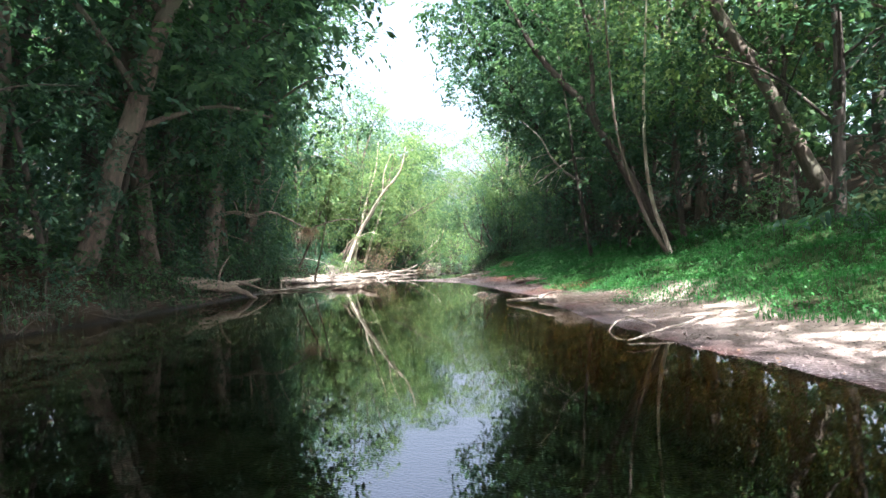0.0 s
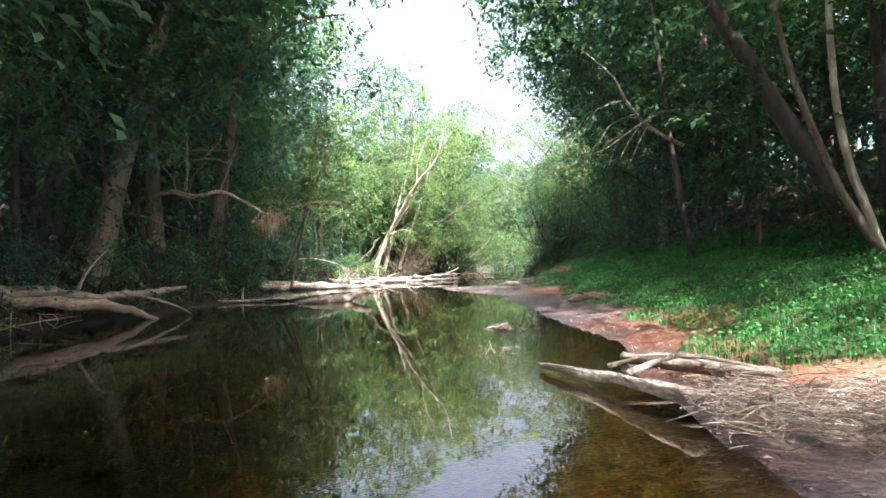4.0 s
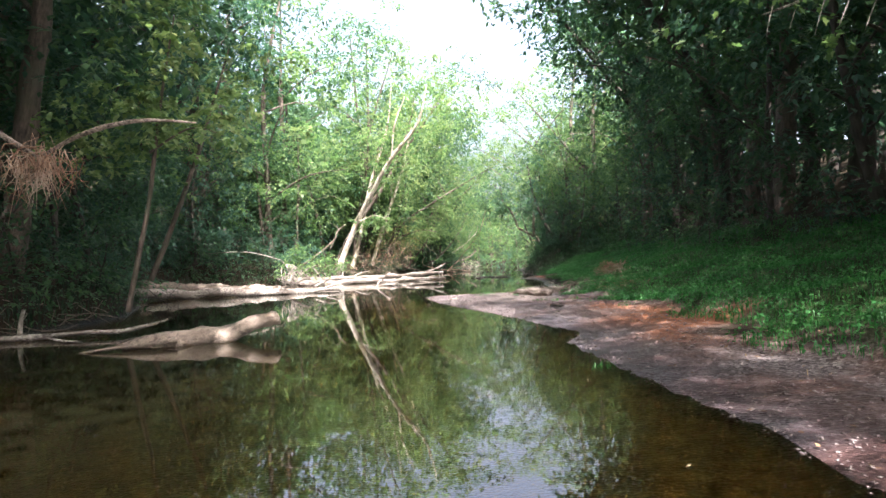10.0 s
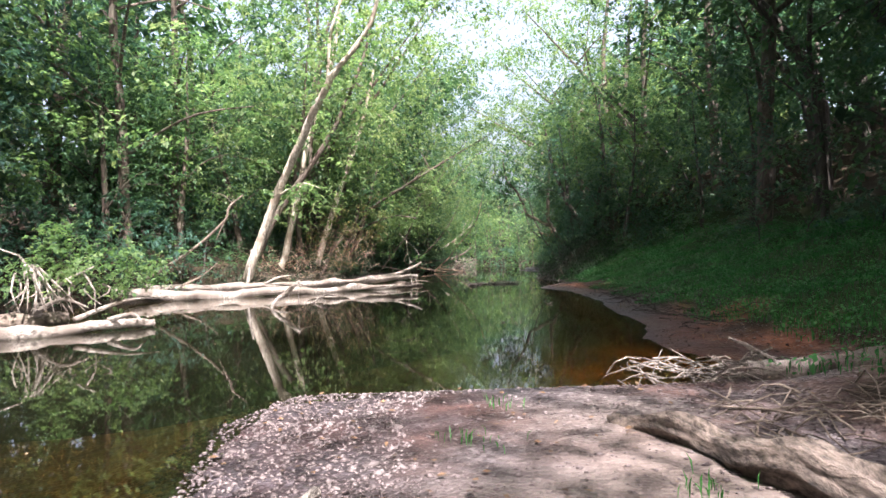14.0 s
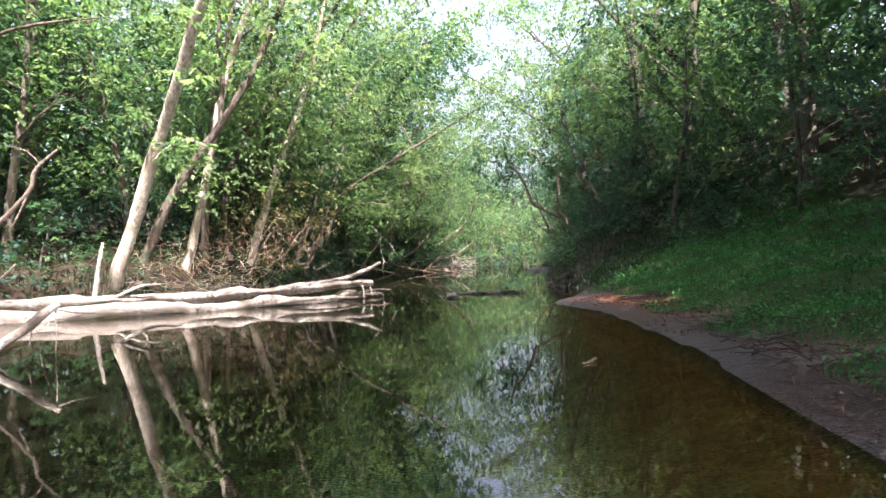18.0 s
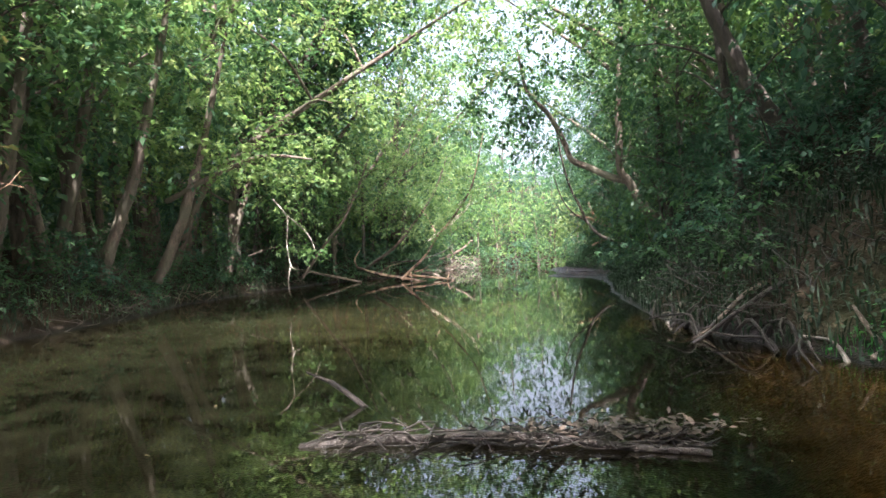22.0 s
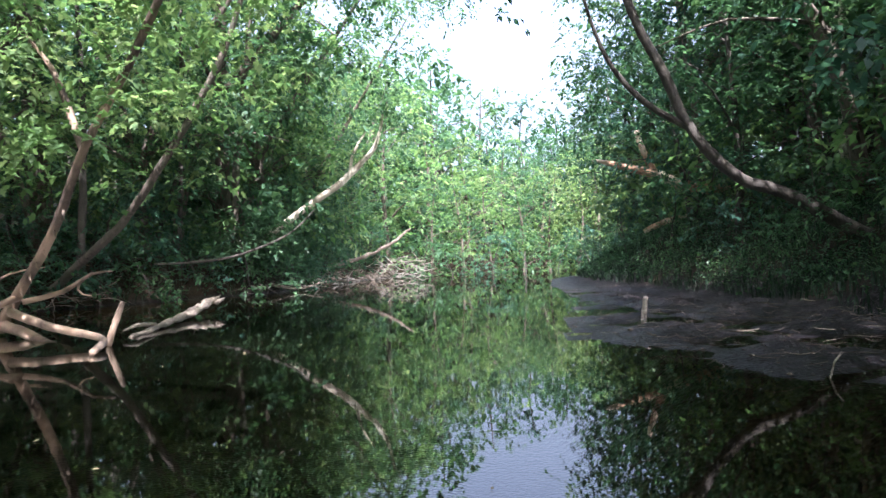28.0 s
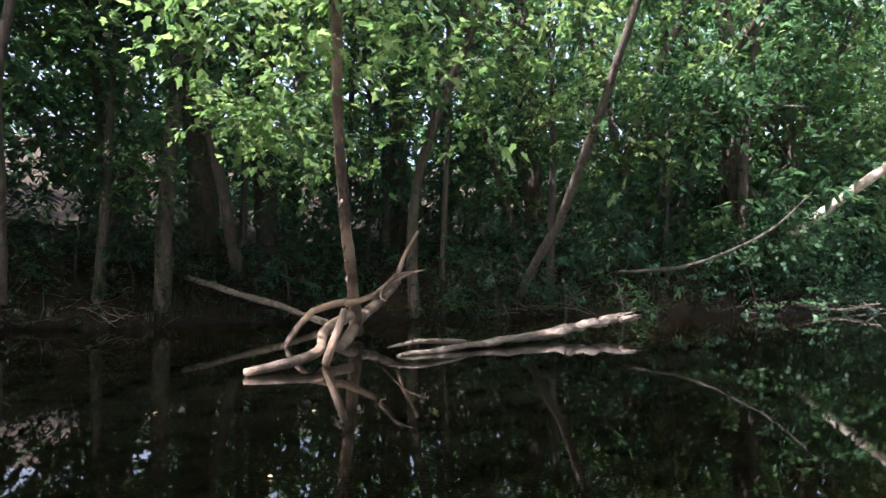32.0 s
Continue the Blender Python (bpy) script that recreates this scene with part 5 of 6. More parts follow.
log("fallen_log", "slim grey log sloping from the bank into the creek", [(-13.8, 91.0, 0.95), (-12.2, 92.1, 0.5), (-10.6, 93.1, 0.02)], [0.06, 0.07, 0.06], DRIFT_DARK, seed=157, sides=9)
leaning_tree("leaning_tree", "brown leaning tree at the dark bank",
             [([(-12.6, 98.7, 0.3), (-11.0, 98.0, 1.2), (-9.8, 97.6, 1.9), (-8.6, 97.2, 3.0), (-7.5, 96.9, 4.3), (-6.6, 96.7, 5.6), (-5.8, 96.5, 7.5)], [0.11, 0.1, 0.09, 0.08, 0.07, 0.06, 0.03])], BARK,
             (cloud((-8, 97, 4.2), (-5.8, 96.5, 7.6), 60, (1.3, 1.2, 0.6), 21), 0.5, 38, 0.115, LEAF_SUNLIT), seed=159)
leaning_tree("dead_branch", "bent dead branch curving low over the bank",
             [([(-10.4, 100, 1.1), (-9.0, 100, 1.12), (-7.9, 100, 1.28), (-6.6, 100, 1.75), (-5.9, 100.2, 2.4)], [0.035, 0.035, 0.03, 0.025, 0.01])], BARK_DARK, category="branch", seed=161)
leaning_tree("leaning_tree", "pale sunlit dead trunk leaning over the far bank",
             [([(-10.8, 105.6, 1.2), (-8.2, 106, 3.05), (-7.0, 106.3, 3.9), (-6.5, 106.5, 4.4), (-5.6, 106.2, 5.2), (-5.2, 106, 6.4)], [0.1, 0.12, 0.12, 0.11, 0.08, 0.03]),
              ([(-6.6, 106.4, 4.3), (-6.5, 106.5, 5.0), (-6.0, 106.5, 5.8)], [0.07, 0.06, 0.03])], BARK_PALE,
             (np.vstack([cloud((-11, 104.8, 1.0), (-8.5, 105.0, 2.7), 150, (0.5, 0.5, 0.5), 65), cloud((-6.2, 106, 5.4), (-4.6, 106, 7.0), 40, (0.9, 0.9, 0.5), 66)]), 0.45, 34, 0.12, LEAF_MID), seed=163)
for k, (x, y) in enumerate(((-13.6, 89.4), (-14.2, 92.2), (-13.9, 94.6), (-13.4, 97.0), (-12.3, 99.6), (-15.0, 95.6), (-13.6, 104.8), (-11.4, 103))):
    h = 8 + (k * 37 % 5)
    leaning_tree("slender_tree", "slender upright stem in the dim wood", [([at_ground(x, y, -0.2), (x + 0.1, y + 0.1, h * 0.5), (x + 0.35 * math.sin(k), y + 0.2, h)], [0.11 - 0.012 * (k % 4), 0.07, 0.03])], BARK_DARK if k % 3 else BARK,
                 (cloud((x, y, h * 0.42), (x, y, h + 0.5), 42, (1.3, 1.3, 0.5), 170 + k), 0.55, 38, 0.12, LEAF_SUNLIT if k % 2 else LEAF_MID), seed=170 + k)
brush("far_brush", "pale heap of driftwood and brush at the bend", (-9.0, 114.5, 0.35), (1.6, 2.6, 0.3), 60, 1.1, 0.014, DRIFT_DARK, 181, 0.25)
brush("far_brush", "bleached branches piled on the far bank", (-8.2, 123.5, 0.7), (1.6, 1.8, 0.6), 50, 1.7, 0.022, DRIFT, 182, 0.4)

for k in range(12):
    y = 106.5 + 1.55 * k
    x = bank_left(y) + 0.5 + 0.5 * math.sin(2.3 * k)
    a, ln, r = 0.9 + 0.7 * math.sin(1.7 * k), 1.5 + 0.8 * math.sin(3.1 * k + 1), 0.06 + 0.03 * math.sin(5.0 * k)
    c, d = math.cos(a) * ln, math.sin(a) * ln
    log("drift_log", "bleached drift log stranded at the foot of the far bank", [(x - c / 2, y - d / 2, 0.3), (x, y, 0.12), (x + c / 2, y + d / 2, 0.03 + 0.25 * (k % 3 == 0))], [r, r * 0.9, r * 0.5], DRIFT if k % 3 else DRIFT_DARK,
        [([(x, y, 0.12), (x + 0.2, y + 0.1, 0.4), (x + 0.3 + 0.2 * math.sin(k), y + 0.2, 0.75)], [r * 0.5, r * 0.4, r * 0.15])] if k % 2 else (), seed=700 + k, sides=9)["group"] = "driftwood at the bend"
log("fallen_log", "pale slanting dead trunk leaning out of the far bank", [(-10.6, 116.0, 0.9), (-9.2, 117.0, 1.3), (-7.8, 118.0, 2.0), (-6.6, 118.6, 2.9)], [0.13, 0.12, 0.1, 0.05], DRIFT_DARK, seed=731, sides=10)

# -- right bank, first reach
log("drift_log", "bleached log lying in the shallows by the stick heap", [(3.25, 13.2, 0.05), (3.75, 12.3, 0.1), (4.2, 11.3, 0.14)], [0.025, 0.05, 0.055], DRIFT, [([(3.9, 12.1, 0.16), (4.3, 12.3, 0.26), (4.8, 12.1, 0.2)], [0.025, 0.02, 0.008]), ([(3.8, 12.5, 0.15), (4.2, 12.8, 0.2), (4.6, 12.7, 0.15)], [0.02, 0.015, 0.008])], seed=191)
log("drift_log", "dark wet log on the red clay shore", [(4.05, 13.7, 0.06), (4.5, 12.9, 0.1), (4.95, 12.2, 0.14)], [0.04, 0.055, 0.045], DRIFT_DARK, seed=193)
brush("stick_heap", "heap of bleached sticks stranded on the shore", (4.85, 11.0, 0.2), (0.65, 0.5, 0.1), 240, 0.42, 0.004, DRIFT, 195, 0.16)
brush("stick_heap", "grey sticks and straw matted on the shore", (4.85, 11.0, 0.18), (0.7, 0.6, 0.08), 380, 0.34, 0.0035, DRIFT_DARK, 194, 0.14)
log("drift_branch", "bleached branch with side twigs on the sunny sand", [(4.9, 8.2, 0.12), (5.3, 8.5, 0.16), (5.8, 8.7, 0.2), (6.3, 9.1, 0.24)], [0.01, 0.018, 0.022, 0.02], DRIFT, [([(5.3, 8.5, 0.17), (5.2, 8.9, 0.22), (5.4, 9.3, 0.24)], [0.012, 0.009, 0.004]), ([(5.8, 8.7, 0.2), (5.6, 8.3, 0.2), (5.3, 8.0, 0.18)], [0.012, 0.008, 0.004])], seed=189, sides=7)
log("drift_branch", "thin crooked branch rising from the water edge", [(4.35, 6.6, 0.0), (4.5, 6.75, 0.12), (4.8, 6.9, 0.14), (5.1, 7.0, 0.1)], [0.006, 0.01, 0.01, 0.006], DRIFT, seed=188, sides=6)
brush("stick_heap", "bleached chips and twigs strewn over the white sand", (5.3, 9.6, 0.15), (0.7, 1.5, 0.03), 160, 0.16, 0.0035, DRIFT, 187, 0.1)
brush("stick_heap", "scattered bleached twigs on the sunny shore", (5.6, 9.2, 0.22), (0.9, 1.6, 0.05), 90, 0.3, 0.0035, DRIFT, 196, 0.1)
brush("drowned_twigs", "thin twigs standing out of the shallow water", (2.75, 14.3, 0.04), (0.22, 0.15, 0.05), 12, 0.2, 0.004, DRIFT_DARK, 197, 0.3)
brush("drowned_twigs", "snag of soaked twigs and leaves in the shallows", (2.62, 17.1, 0.03), (0.12, 0.26, 0.02), 110, 0.13, 0.003, SOAKED_SHADED, 198, 0.2)
brush("drowned_twigs", "grey twigs caught on the drowned snag", (2.62, 17.08, 0.04), (0.13, 0.26, 0.02), 46, 0.12, 0.0028, DRIFT_DARK, 199, 0.25)
brush("drowned_twigs", "trail of dark twigs drifting off the snag", (2.92, 16.8, 0.015), (0.2, 0.1, 0.01), 60, 0.12, 0.0028, SOAKED_SHADED, 200, 0.15)
log("drift_branch", "crooked pale twig reaching out of the drowned snag", [(2.33, 17.21, 0.0), (2.48, 17.27, 0.03), (2.6, 17.3, 0.04), (2.67, 17.4, 0.07), (2.68, 17.56, 0.05), (2.62, 17.7, 0.06)], [0.005, 0.008, 0.01, 0.009, 0.008, 0.004], DRIFT, seed=197, sides=7)
brush("drowned_twigs", "pale twigs lying in the shallow water", (3.35, 9.4, 0.0), (0.25, 0.1, 0.02), 14, 0.25, 0.005, DRIFT, 199, 0.2)
log("drift_branch", "bleached forked branch at the water edge", [(4.35, 5.5, 0.02), (4.75, 5.85, 0.07), (5.2, 6.3, 0.1), (5.7, 6.9, 0.13)], [0.008, 0.012, 0.016, 0.02], DRIFT, [([(4.75, 5.85, 0.13), (4.6, 6.1, 0.2), (4.5, 6.3, 0.22)], [0.012, 0.01, 0.005])], seed=201, sides=7)
log("drift_log", "dry grey log with twigs stranded on the beach", [(3.85, 21.5, 0.2), (4.3, 21.2, 0.26), (4.95, 20.8, 0.3)], [0.05, 0.06, 0.045], DRIFT_DARK, [([(4.2, 21.2, 0.3), (4.0, 21.0, 0.38), (3.7, 20.6, 0.26)], [0.03, 0.02, 0.01])], seed=203)
brush("stick_heap", "dry twigs around the stranded log", (4.3, 21.1, 0.28), (0.6, 0.3, 0.06), 50, 0.32, 0.005, DRIFT_DARK, 204, 0.2)
leaning_tree("leaning_tree", "dark tree leaning over the grassy bank towards the creek",
             [([at_ground(9.1, 19.6, -0.2), (8.6, 19.6, 2.0), (7.5, 19.6, 4.0), (6.3, 19.6, 6.2), (4.9, 19.6, 7.9), (3.6, 19.6, 10.5)], [0.25, 0.19, 0.16, 0.14, 0.11, 0.04]),
              ([(6.6, 19.6, 5.8), (6.6, 19.5, 8), (6.2, 19.4, 10.5)], [0.09, 0.07, 0.03])], BARK_DARK,
             (cloud((6.5, 19.6, 7), (3.2, 19.5, 10.8), 80, (1.4, 1.4, 0.9), 22), 0.5, 24, 0.16, LEAF_MID), seed=211)
leaning_tree("leaning_tree", "leaning tree with a pale sunlit base above the grass",
             [([at_ground(11.5, 14, -0.2), (10.9, 14, 2.6), (9.9, 14, 4.8), (8.6, 14, 7.2), (7.3, 14, 10.5)], [0.22, 0.18, 0.16, 0.13, 0.05])], BARK,
             (cloud((9.4, 14, 6), (7, 14, 11), 70, (1.6, 1.4, 0.9), 23), 0.55, 24, 0.17, LEAF_MID), seed=214)
for k, pts in enumerate(([at_ground(8.4, 17.5, -0.1), (7.6, 17.5, 2.3), (6.9, 17.5, 5), (6.7, 17.5, 9.5)], [at_ground(8.5, 17.9, -0.1), (7.9, 17.8, 3.0), (7.8, 17.7, 5.5), (8.1, 17.7, 9.5)], [at_ground(8.6, 24, -0.1), (8.6, 24, 4.6), (8.35, 24, 9.8)], [at_ground(7.3, 25.2, -0.1), (6.8, 25, 4.2), (6.5, 25, 7.2), (6.2, 25, 10)])):
    leaning_tree("slender_tree", "slender grey stem at the edge of the wood", [(pts, [0.075, 0.06, 0.045, 0.02])], BARK_DARK if k == 3 else BARK_PALE if k % 2 else BARK,
                 (cloud(pts[-2], pts[-1], 40, (1.1, 1.1, 0.8), 24 + k), 0.5, 22, 0.16, LEAF_MID), seed=217 + k)
leaning_tree("vine_curtain", "curtain of leafy vines hanging from a tree", [([(8.4, 22, 8.5), (8.3, 22, 5), (8.2, 22, 1.8)], [0.02, 0.02, 0.01])], BARK_DARK,
             (cloud((8.4, 22, 8.8), (8.2, 21.8, 2.2), 70, (0.35, 0.35, 0.4), 28), 0.3, 22, 0.13, LEAF_MID), "vine", seed=223)
leaning_tree("dead_branch", "bare pale dead limb hanging among the leaves",
             [([(7.2, 25.3, 4.2), (6.3, 25.1, 4.7), (5.7, 25, 5.4), (5.3, 25, 6.2), (4.5, 25, 7.0)], [0.06, 0.05, 0.045, 0.035, 0.012]), ([(5.9, 25, 5.1), (5.2, 24.9, 4.8), (4.9, 24.8, 4.3)], [0.02, 0.015, 0.006]), ([(5.6, 25, 5.5), (4.9, 25, 5.3), (4.5, 24.9, 4.9)], [0.018, 0.014, 0.006])], DRIFT, category="branch", seed=225)
leaning_tree("dead_branch", "bare twiggy limb drooping from the bank wood",
             [([(8.6, 26.9, 5.4), (7.0, 26.7, 5.5), (5.97, 26.7, 4.97), (5.3, 26.6, 4.5), (4.7, 26.6, 4.3)], [0.07, 0.05, 0.035, 0.02, 0.008])] + [([(6.6 - 0.3 * k, 26.7, 5.3 - 0.15 * k), (6.2 - 0.32 * k, 26.6, 4.6), (5.9 - 0.3 * k, 26.5, 3.95 + 0.1 * (k % 2))], [0.015, 0.012, 0.005]) for k in range(5)], DRIFT,
             (cloud((6.6, 26.7, 5.2), (4.4, 26.6, 4.3), 26, (0.5, 0.5, 0.4), 29), 0.3, 18, 0.11, LEAF_SUNLIT), "branch", seed=228)

# -- gravel bar and the orange pool behind it
log("drift_log", "thick bark-covered log half buried in the bar", [at_ground(0.95, 37.6, 0.0), at_ground(1.35, 37.0, 0.05), at_ground(1.7, 36.2, 0.06), at_ground(2.1, 35.4, 0.07)], [0.05, 0.095, 0.11, 0.1], BARK_RIDGED, seed=231, sides=22)
log("drift_log", "pale log on the sand beside the orange pool", [at_ground(2.3, 39.1, 0.07), at_ground(3.0, 38.9, 0.08), at_ground(3.9, 38.5, 0.04)], [0.08, 0.11, 0.1], DRIFT, [([(2.6, 39.0, 0.14), (2.4, 39.2, 0.3), (2.2, 39.3, 0.4)], [0.03, 0.02, 0.01])], seed=233)
brush("stick_heap", "dry sticks heaped between the bar and the grass", (2.5, 37.4, 0.18), (0.9, 0.5, 0.06), 130, 0.55, 0.008, DRIFT_DARK, 235, 0.15)
brush("stick_heap", "bleached twigs and straw around the pool", (2.3, 39.3, 0.12), (1.0, 0.5, 0.06), 110, 0.5, 0.009, DRIFT, 236, 0.2)
brush("stick_heap", "dead straw washed against the grass", (4.0, 35.2, 0.34), (0.7, 1.6, 0.05), 120, 0.4, 0.005, STRAW, 237, 0.15)
log("drift_stick", "short pale stick lying on the gravel", [at_ground(-0.75, 36.1, 0.02), at_ground(-0.6, 36.4, 0.03)], [0.025, 0.03], DRIFT, seed=238, sides=7)
log("drift_log", "flat dark piece of bark on the sand", [(2.0, 31.95, 0.12), (2.12, 31.75, 0.13), (2.25, 31.5, 0.13)], [0.015, 0.03, 0.012], BARK_DARK, seed=239, sides=8)
leaning_tree("uprooted_stump", "torn root plate of a stump in the grassy bank", [([(4.2, 37.9, 0.3), (4.15, 37.9, 0.55), (4.1, 38.0, 0.7)], [0.12, 0.11, 0.07])] + [([(4.2, 37.9, 0.6), (4.2 + 0.4 * math.cos(k), 37.9 + 0.4 * math.sin(k), 0.7 + 0.1 * math.sin(3 * k)), (4.2 + 0.6 * math.cos(k), 37.9 + 0.6 * math.sin(k), 0.5)], [0.06, 0.04, 0.015]) for k in range(9)], BARK_PEELED, category="stump", seed=241)

brush("root_mass", "tangle of torn brown roots and clods on the stump", at_ground(4.15, 37.85, 0.2), (0.34, 0.28, 0.2), 150, 0.3, 0.011, RUST_WOOD, 244, 0.6)
brush("stick_heap", "dead straw hanging from the torn stump", at_ground(4.1, 37.6, 0.15), (0.55, 0.4, 0.12), 140, 0.3, 0.004, STRAW, 245, 0.3)

# -- right bank, dark reach
for k, (pts, r) in enumerate((([at_ground(10.6, 66, -0.2), (9.8, 66, 3.0), (8.0, 66, 5.7), (6.4, 66, 7.8), (4.6, 66, 9.8)], 0.22), ([at_ground(7.3, 70, -0.2), (5.6, 70, 1.9), (3.8, 70, 3.1), (2.9, 70, 4.6), (2.2, 70, 6.6), (1.8, 70, 9)], 0.17),
                             ([at_ground(5.6, 70.6, -0.2), (5.4, 70.5, 3.2), (5.1, 70.4, 7), (5.0, 70.4, 11)], 0.13), ([at_ground(5.2, 74, -0.2), (4.85, 74, 2.8), (4.5, 74, 4.4), (4.0, 74, 6.6), (3.7, 74, 10)], 0.16), ([at_ground(6.6, 74.5, -0.2), (6.0, 74.2, 4.8), (5.6, 74, 9)], 0.12))):
    leaning_tree("leaning_tree", "dark leaning tree on the steep bank", [(pts, [r * 1.2, r, r * 0.85, r * 0.6, r * 0.25])], BARK_DARK if k < 3 else BARK,
                 (cloud(pts[-2], pts[-1], 66, (1.6, 1.5, 0.8), 40 + k), 0.55, 24, 0.17, LEAF_SUNLIT), seed=251 + k)
leaning_tree("forked_tree", "forked tree with a crooked limb reaching over the creek",
             [([at_ground(4.4, 80.4, -0.2), (3.3, 80, 2.2), (2.6, 80, 3.4), (2.3, 80, 3.9), (2.3, 80, 5.2), (2.4, 80, 7), (2.7, 80.2, 11)], [0.2, 0.17, 0.15, 0.13, 0.12, 0.1, 0.04]),
              ([(2.6, 80, 3.45), (1.9, 80.3, 3.75), (1.35, 80.6, 4.1), (0.75, 80.8, 4.45), (0.5, 81, 5.2), (0.0, 81.3, 6.3), (-0.7, 81.5, 7.2), (-1.0, 81.5, 8.8)], [0.13, 0.12, 0.115, 0.11, 0.1, 0.085, 0.07, 0.03]),
              ([(2.3, 80, 4.0), (2.0, 79.9, 4.5), (1.7, 79.9, 4.7)], [0.03, 0.02, 0.01]), ([(2.35, 80, 4.1), (2.6, 79.9, 4.5), (2.65, 79.9, 5.1)], [0.03, 0.02, 0.01])], BARK,
             (np.vstack([cloud((2.4, 80, 6.8), (2.7, 80, 11.5), 60, (1.5, 1.4, 0.8), 50), cloud((-0.3, 81.3, 6.8), (-1, 81.5, 9.2), 46, (1.2, 1.2, 0.7), 51), cloud((-0.5, 81.3, 5.4), (-2.5, 81.5, 7.4), 70, (0.8, 1.0, 0.6), 53)]), 0.5, 24, 0.17, LEAF_MID), seed=261)
leaning_tree("slender_tree", "upright trunk beside the forked tree", [([at_ground(4.4, 82.2, -0.2), (4.0, 82.1, 5), (4.1, 82, 12)], [0.17, 0.13, 0.06])], BARK_DARK, (cloud((4, 82, 6), (4.1, 82, 12.5), 60, (1.6, 1.6, 0.8), 52), 0.55, 24, 0.17, LEAF_MID), seed=264)
for k in range(12):
    x, y = 1.2 + 0.12 * k, 66.2 + 0.55 * k
    log("exposed_root", "dark exposed root on the undercut bank", [(x + 1.3, y + 0.4, 0.75 + 0.05 * (k % 3)), (x + 0.6, y + 0.1, 0.42 + 0.06 * (k % 4)), (x + 0.05, y - 0.15 * (k % 3), 0.06), (x - 0.25, y - 0.3, -0.05)], [0.034, 0.03, 0.024, 0.012], DRIFT_DARK if k % 2 else SOAKED_SHADED, seed=270 + k, sides=6)["group"] = "roots on the undercut bank"
_rt = random.Random(77)
_tangle = tagged(new("root_tangle"), "bare grey arching roots and dead boughs over dark mud", "debris")
_tangle.location = at_ground(1.9, 66.5)
for k in range(18):
    _y = _rt.uniform(64.4, 69.0)
    _ln, _hi, _a = _rt.uniform(0.7, 1.6), _rt.uniform(0.06, 0.26), _rt.uniform(-0.9, 0.9) + (math.pi if k % 2 else 0)
    _w, _c = float(along(RIGHT_BANK, _y)), _rt.uniform(-0.12, 0.3)
    _p = Vector((_w + _c, _y, max(0.02, ground_z(_w + _c, _y)))) - _tangle.location
    _q = Vector((math.sin(_a) * 0.3, math.cos(_a), 0)) * _ln
    stem("root", [_p - Vector((0, 0, 0.06)), _p + _q * 0.3 + Vector((0.08, 0, _hi)), _p + _q * 0.7 + Vector((0.0, 0, _hi * 0.85)), _p + _q + Vector((_rt.uniform(-0.2, 0.1), 0, _rt.uniform(-0.05, 0.12)))],
         [_rt.uniform(0.018, 0.038), 0.02, 0.014, 0.006], DRIFT if k % 6 == 0 else SOAKED_SHADED, _tangle, 7, seed=900 + k, rough=0.14, step=0.12)
brush("root_brush", "dark tangled roots and twigs along the undercut bank", (2.2, 68.5, 0.45), (0.8, 3.0, 0.3), 150, 0.8, 0.01, SOAKED_SHADED, 285, 0.5)
log("drift_branch", "forked pale branch at the edge of the grass", [(2.2, 64.4, 0.06), (2.5, 64.7, 0.14), (2.9, 65.2, 0.3)], [0.02, 0.025, 0.015], DRIFT_DARK, [([(2.4, 64.6, 0.1), (2.3, 64.7, 0.35), (2.25, 64.8, 0.5)], [0.03, 0.02, 0.01])], seed=287, sides=8)

# -- right bank, last reach: curved trunk, broken limb and mud flat
leaning_tree("curved_tree", "dark tree curving up from the bank over the mud flat",
             [([at_ground(5.2, 95, -0.2), (3.9, 95, 1.75), (3.1, 95, 2.1), (2.4, 95, 2.95), (2.0, 95, 3.9), (1.46, 95, 5.2), (1.0, 95, 7.4), (0.8, 95, 10)], [0.13, 0.11, 0.1, 0.095, 0.09, 0.075, 0.055, 0.02]),
              ([(2.5, 95, 2.85), (1.6, 95, 3.5), (1.0, 95, 4.4), (0.6, 95, 5.8)], [0.06, 0.05, 0.04, 0.02])], BARK_DARK,
             (np.vstack([cloud((1.2, 95, 6), (0.6, 95, 10.5), 70, (1.3, 1.3, 0.9), 60), cloud((0.4, 95, 7.6), (-0.8, 95.5, 11), 70, (0.9, 1.2, 0.8), 61)]), 0.5, 24, 0.16, LEAF_COOL), seed=291)
leaning_tree("broken_limb", "snapped red-brown limb jutting out from the green bank",
             [([at_ground(6.2, 105, -0.1), (5.0, 105, 3.05), (4.0, 105, 3.45), (3.1, 105, 3.75), (2.05, 105, 4.05)], [0.17, 0.16, 0.15, 0.12, 0.04]), ([(3.9, 105, 3.5), (3.6, 105, 4.2), (3.4, 105, 4.95)], [0.13, 0.12, 0.09])], RUST_WOOD, category="log", seed=294)
log("fallen_log", "short rusty log lying on the green bank", [(3.5, 105, 1.65), (4.4, 105, 2.0), (5.3, 105, 2.05)], [0.06, 0.08, 0.09], RUST_WOOD, seed=296)
for k, (x, h) in enumerate(((7.7, 9), (8.4, 11))):
    leaning_tree("slender_tree", "pale upright trunk above the green bank", [([at_ground(x, 101, -0.2), (x, 101, 4), (x + 0.2, 101, h)], [0.13, 0.1, 0.04])], BARK_PALE if k == 0 else BARK_DARK, (cloud((x, 101, 5), (x, 101, h + 1), 40, (1.5, 1.5, 0.8), 62 + k), 0.55, 24, 0.17, LEAF_MID), seed=297 + k)
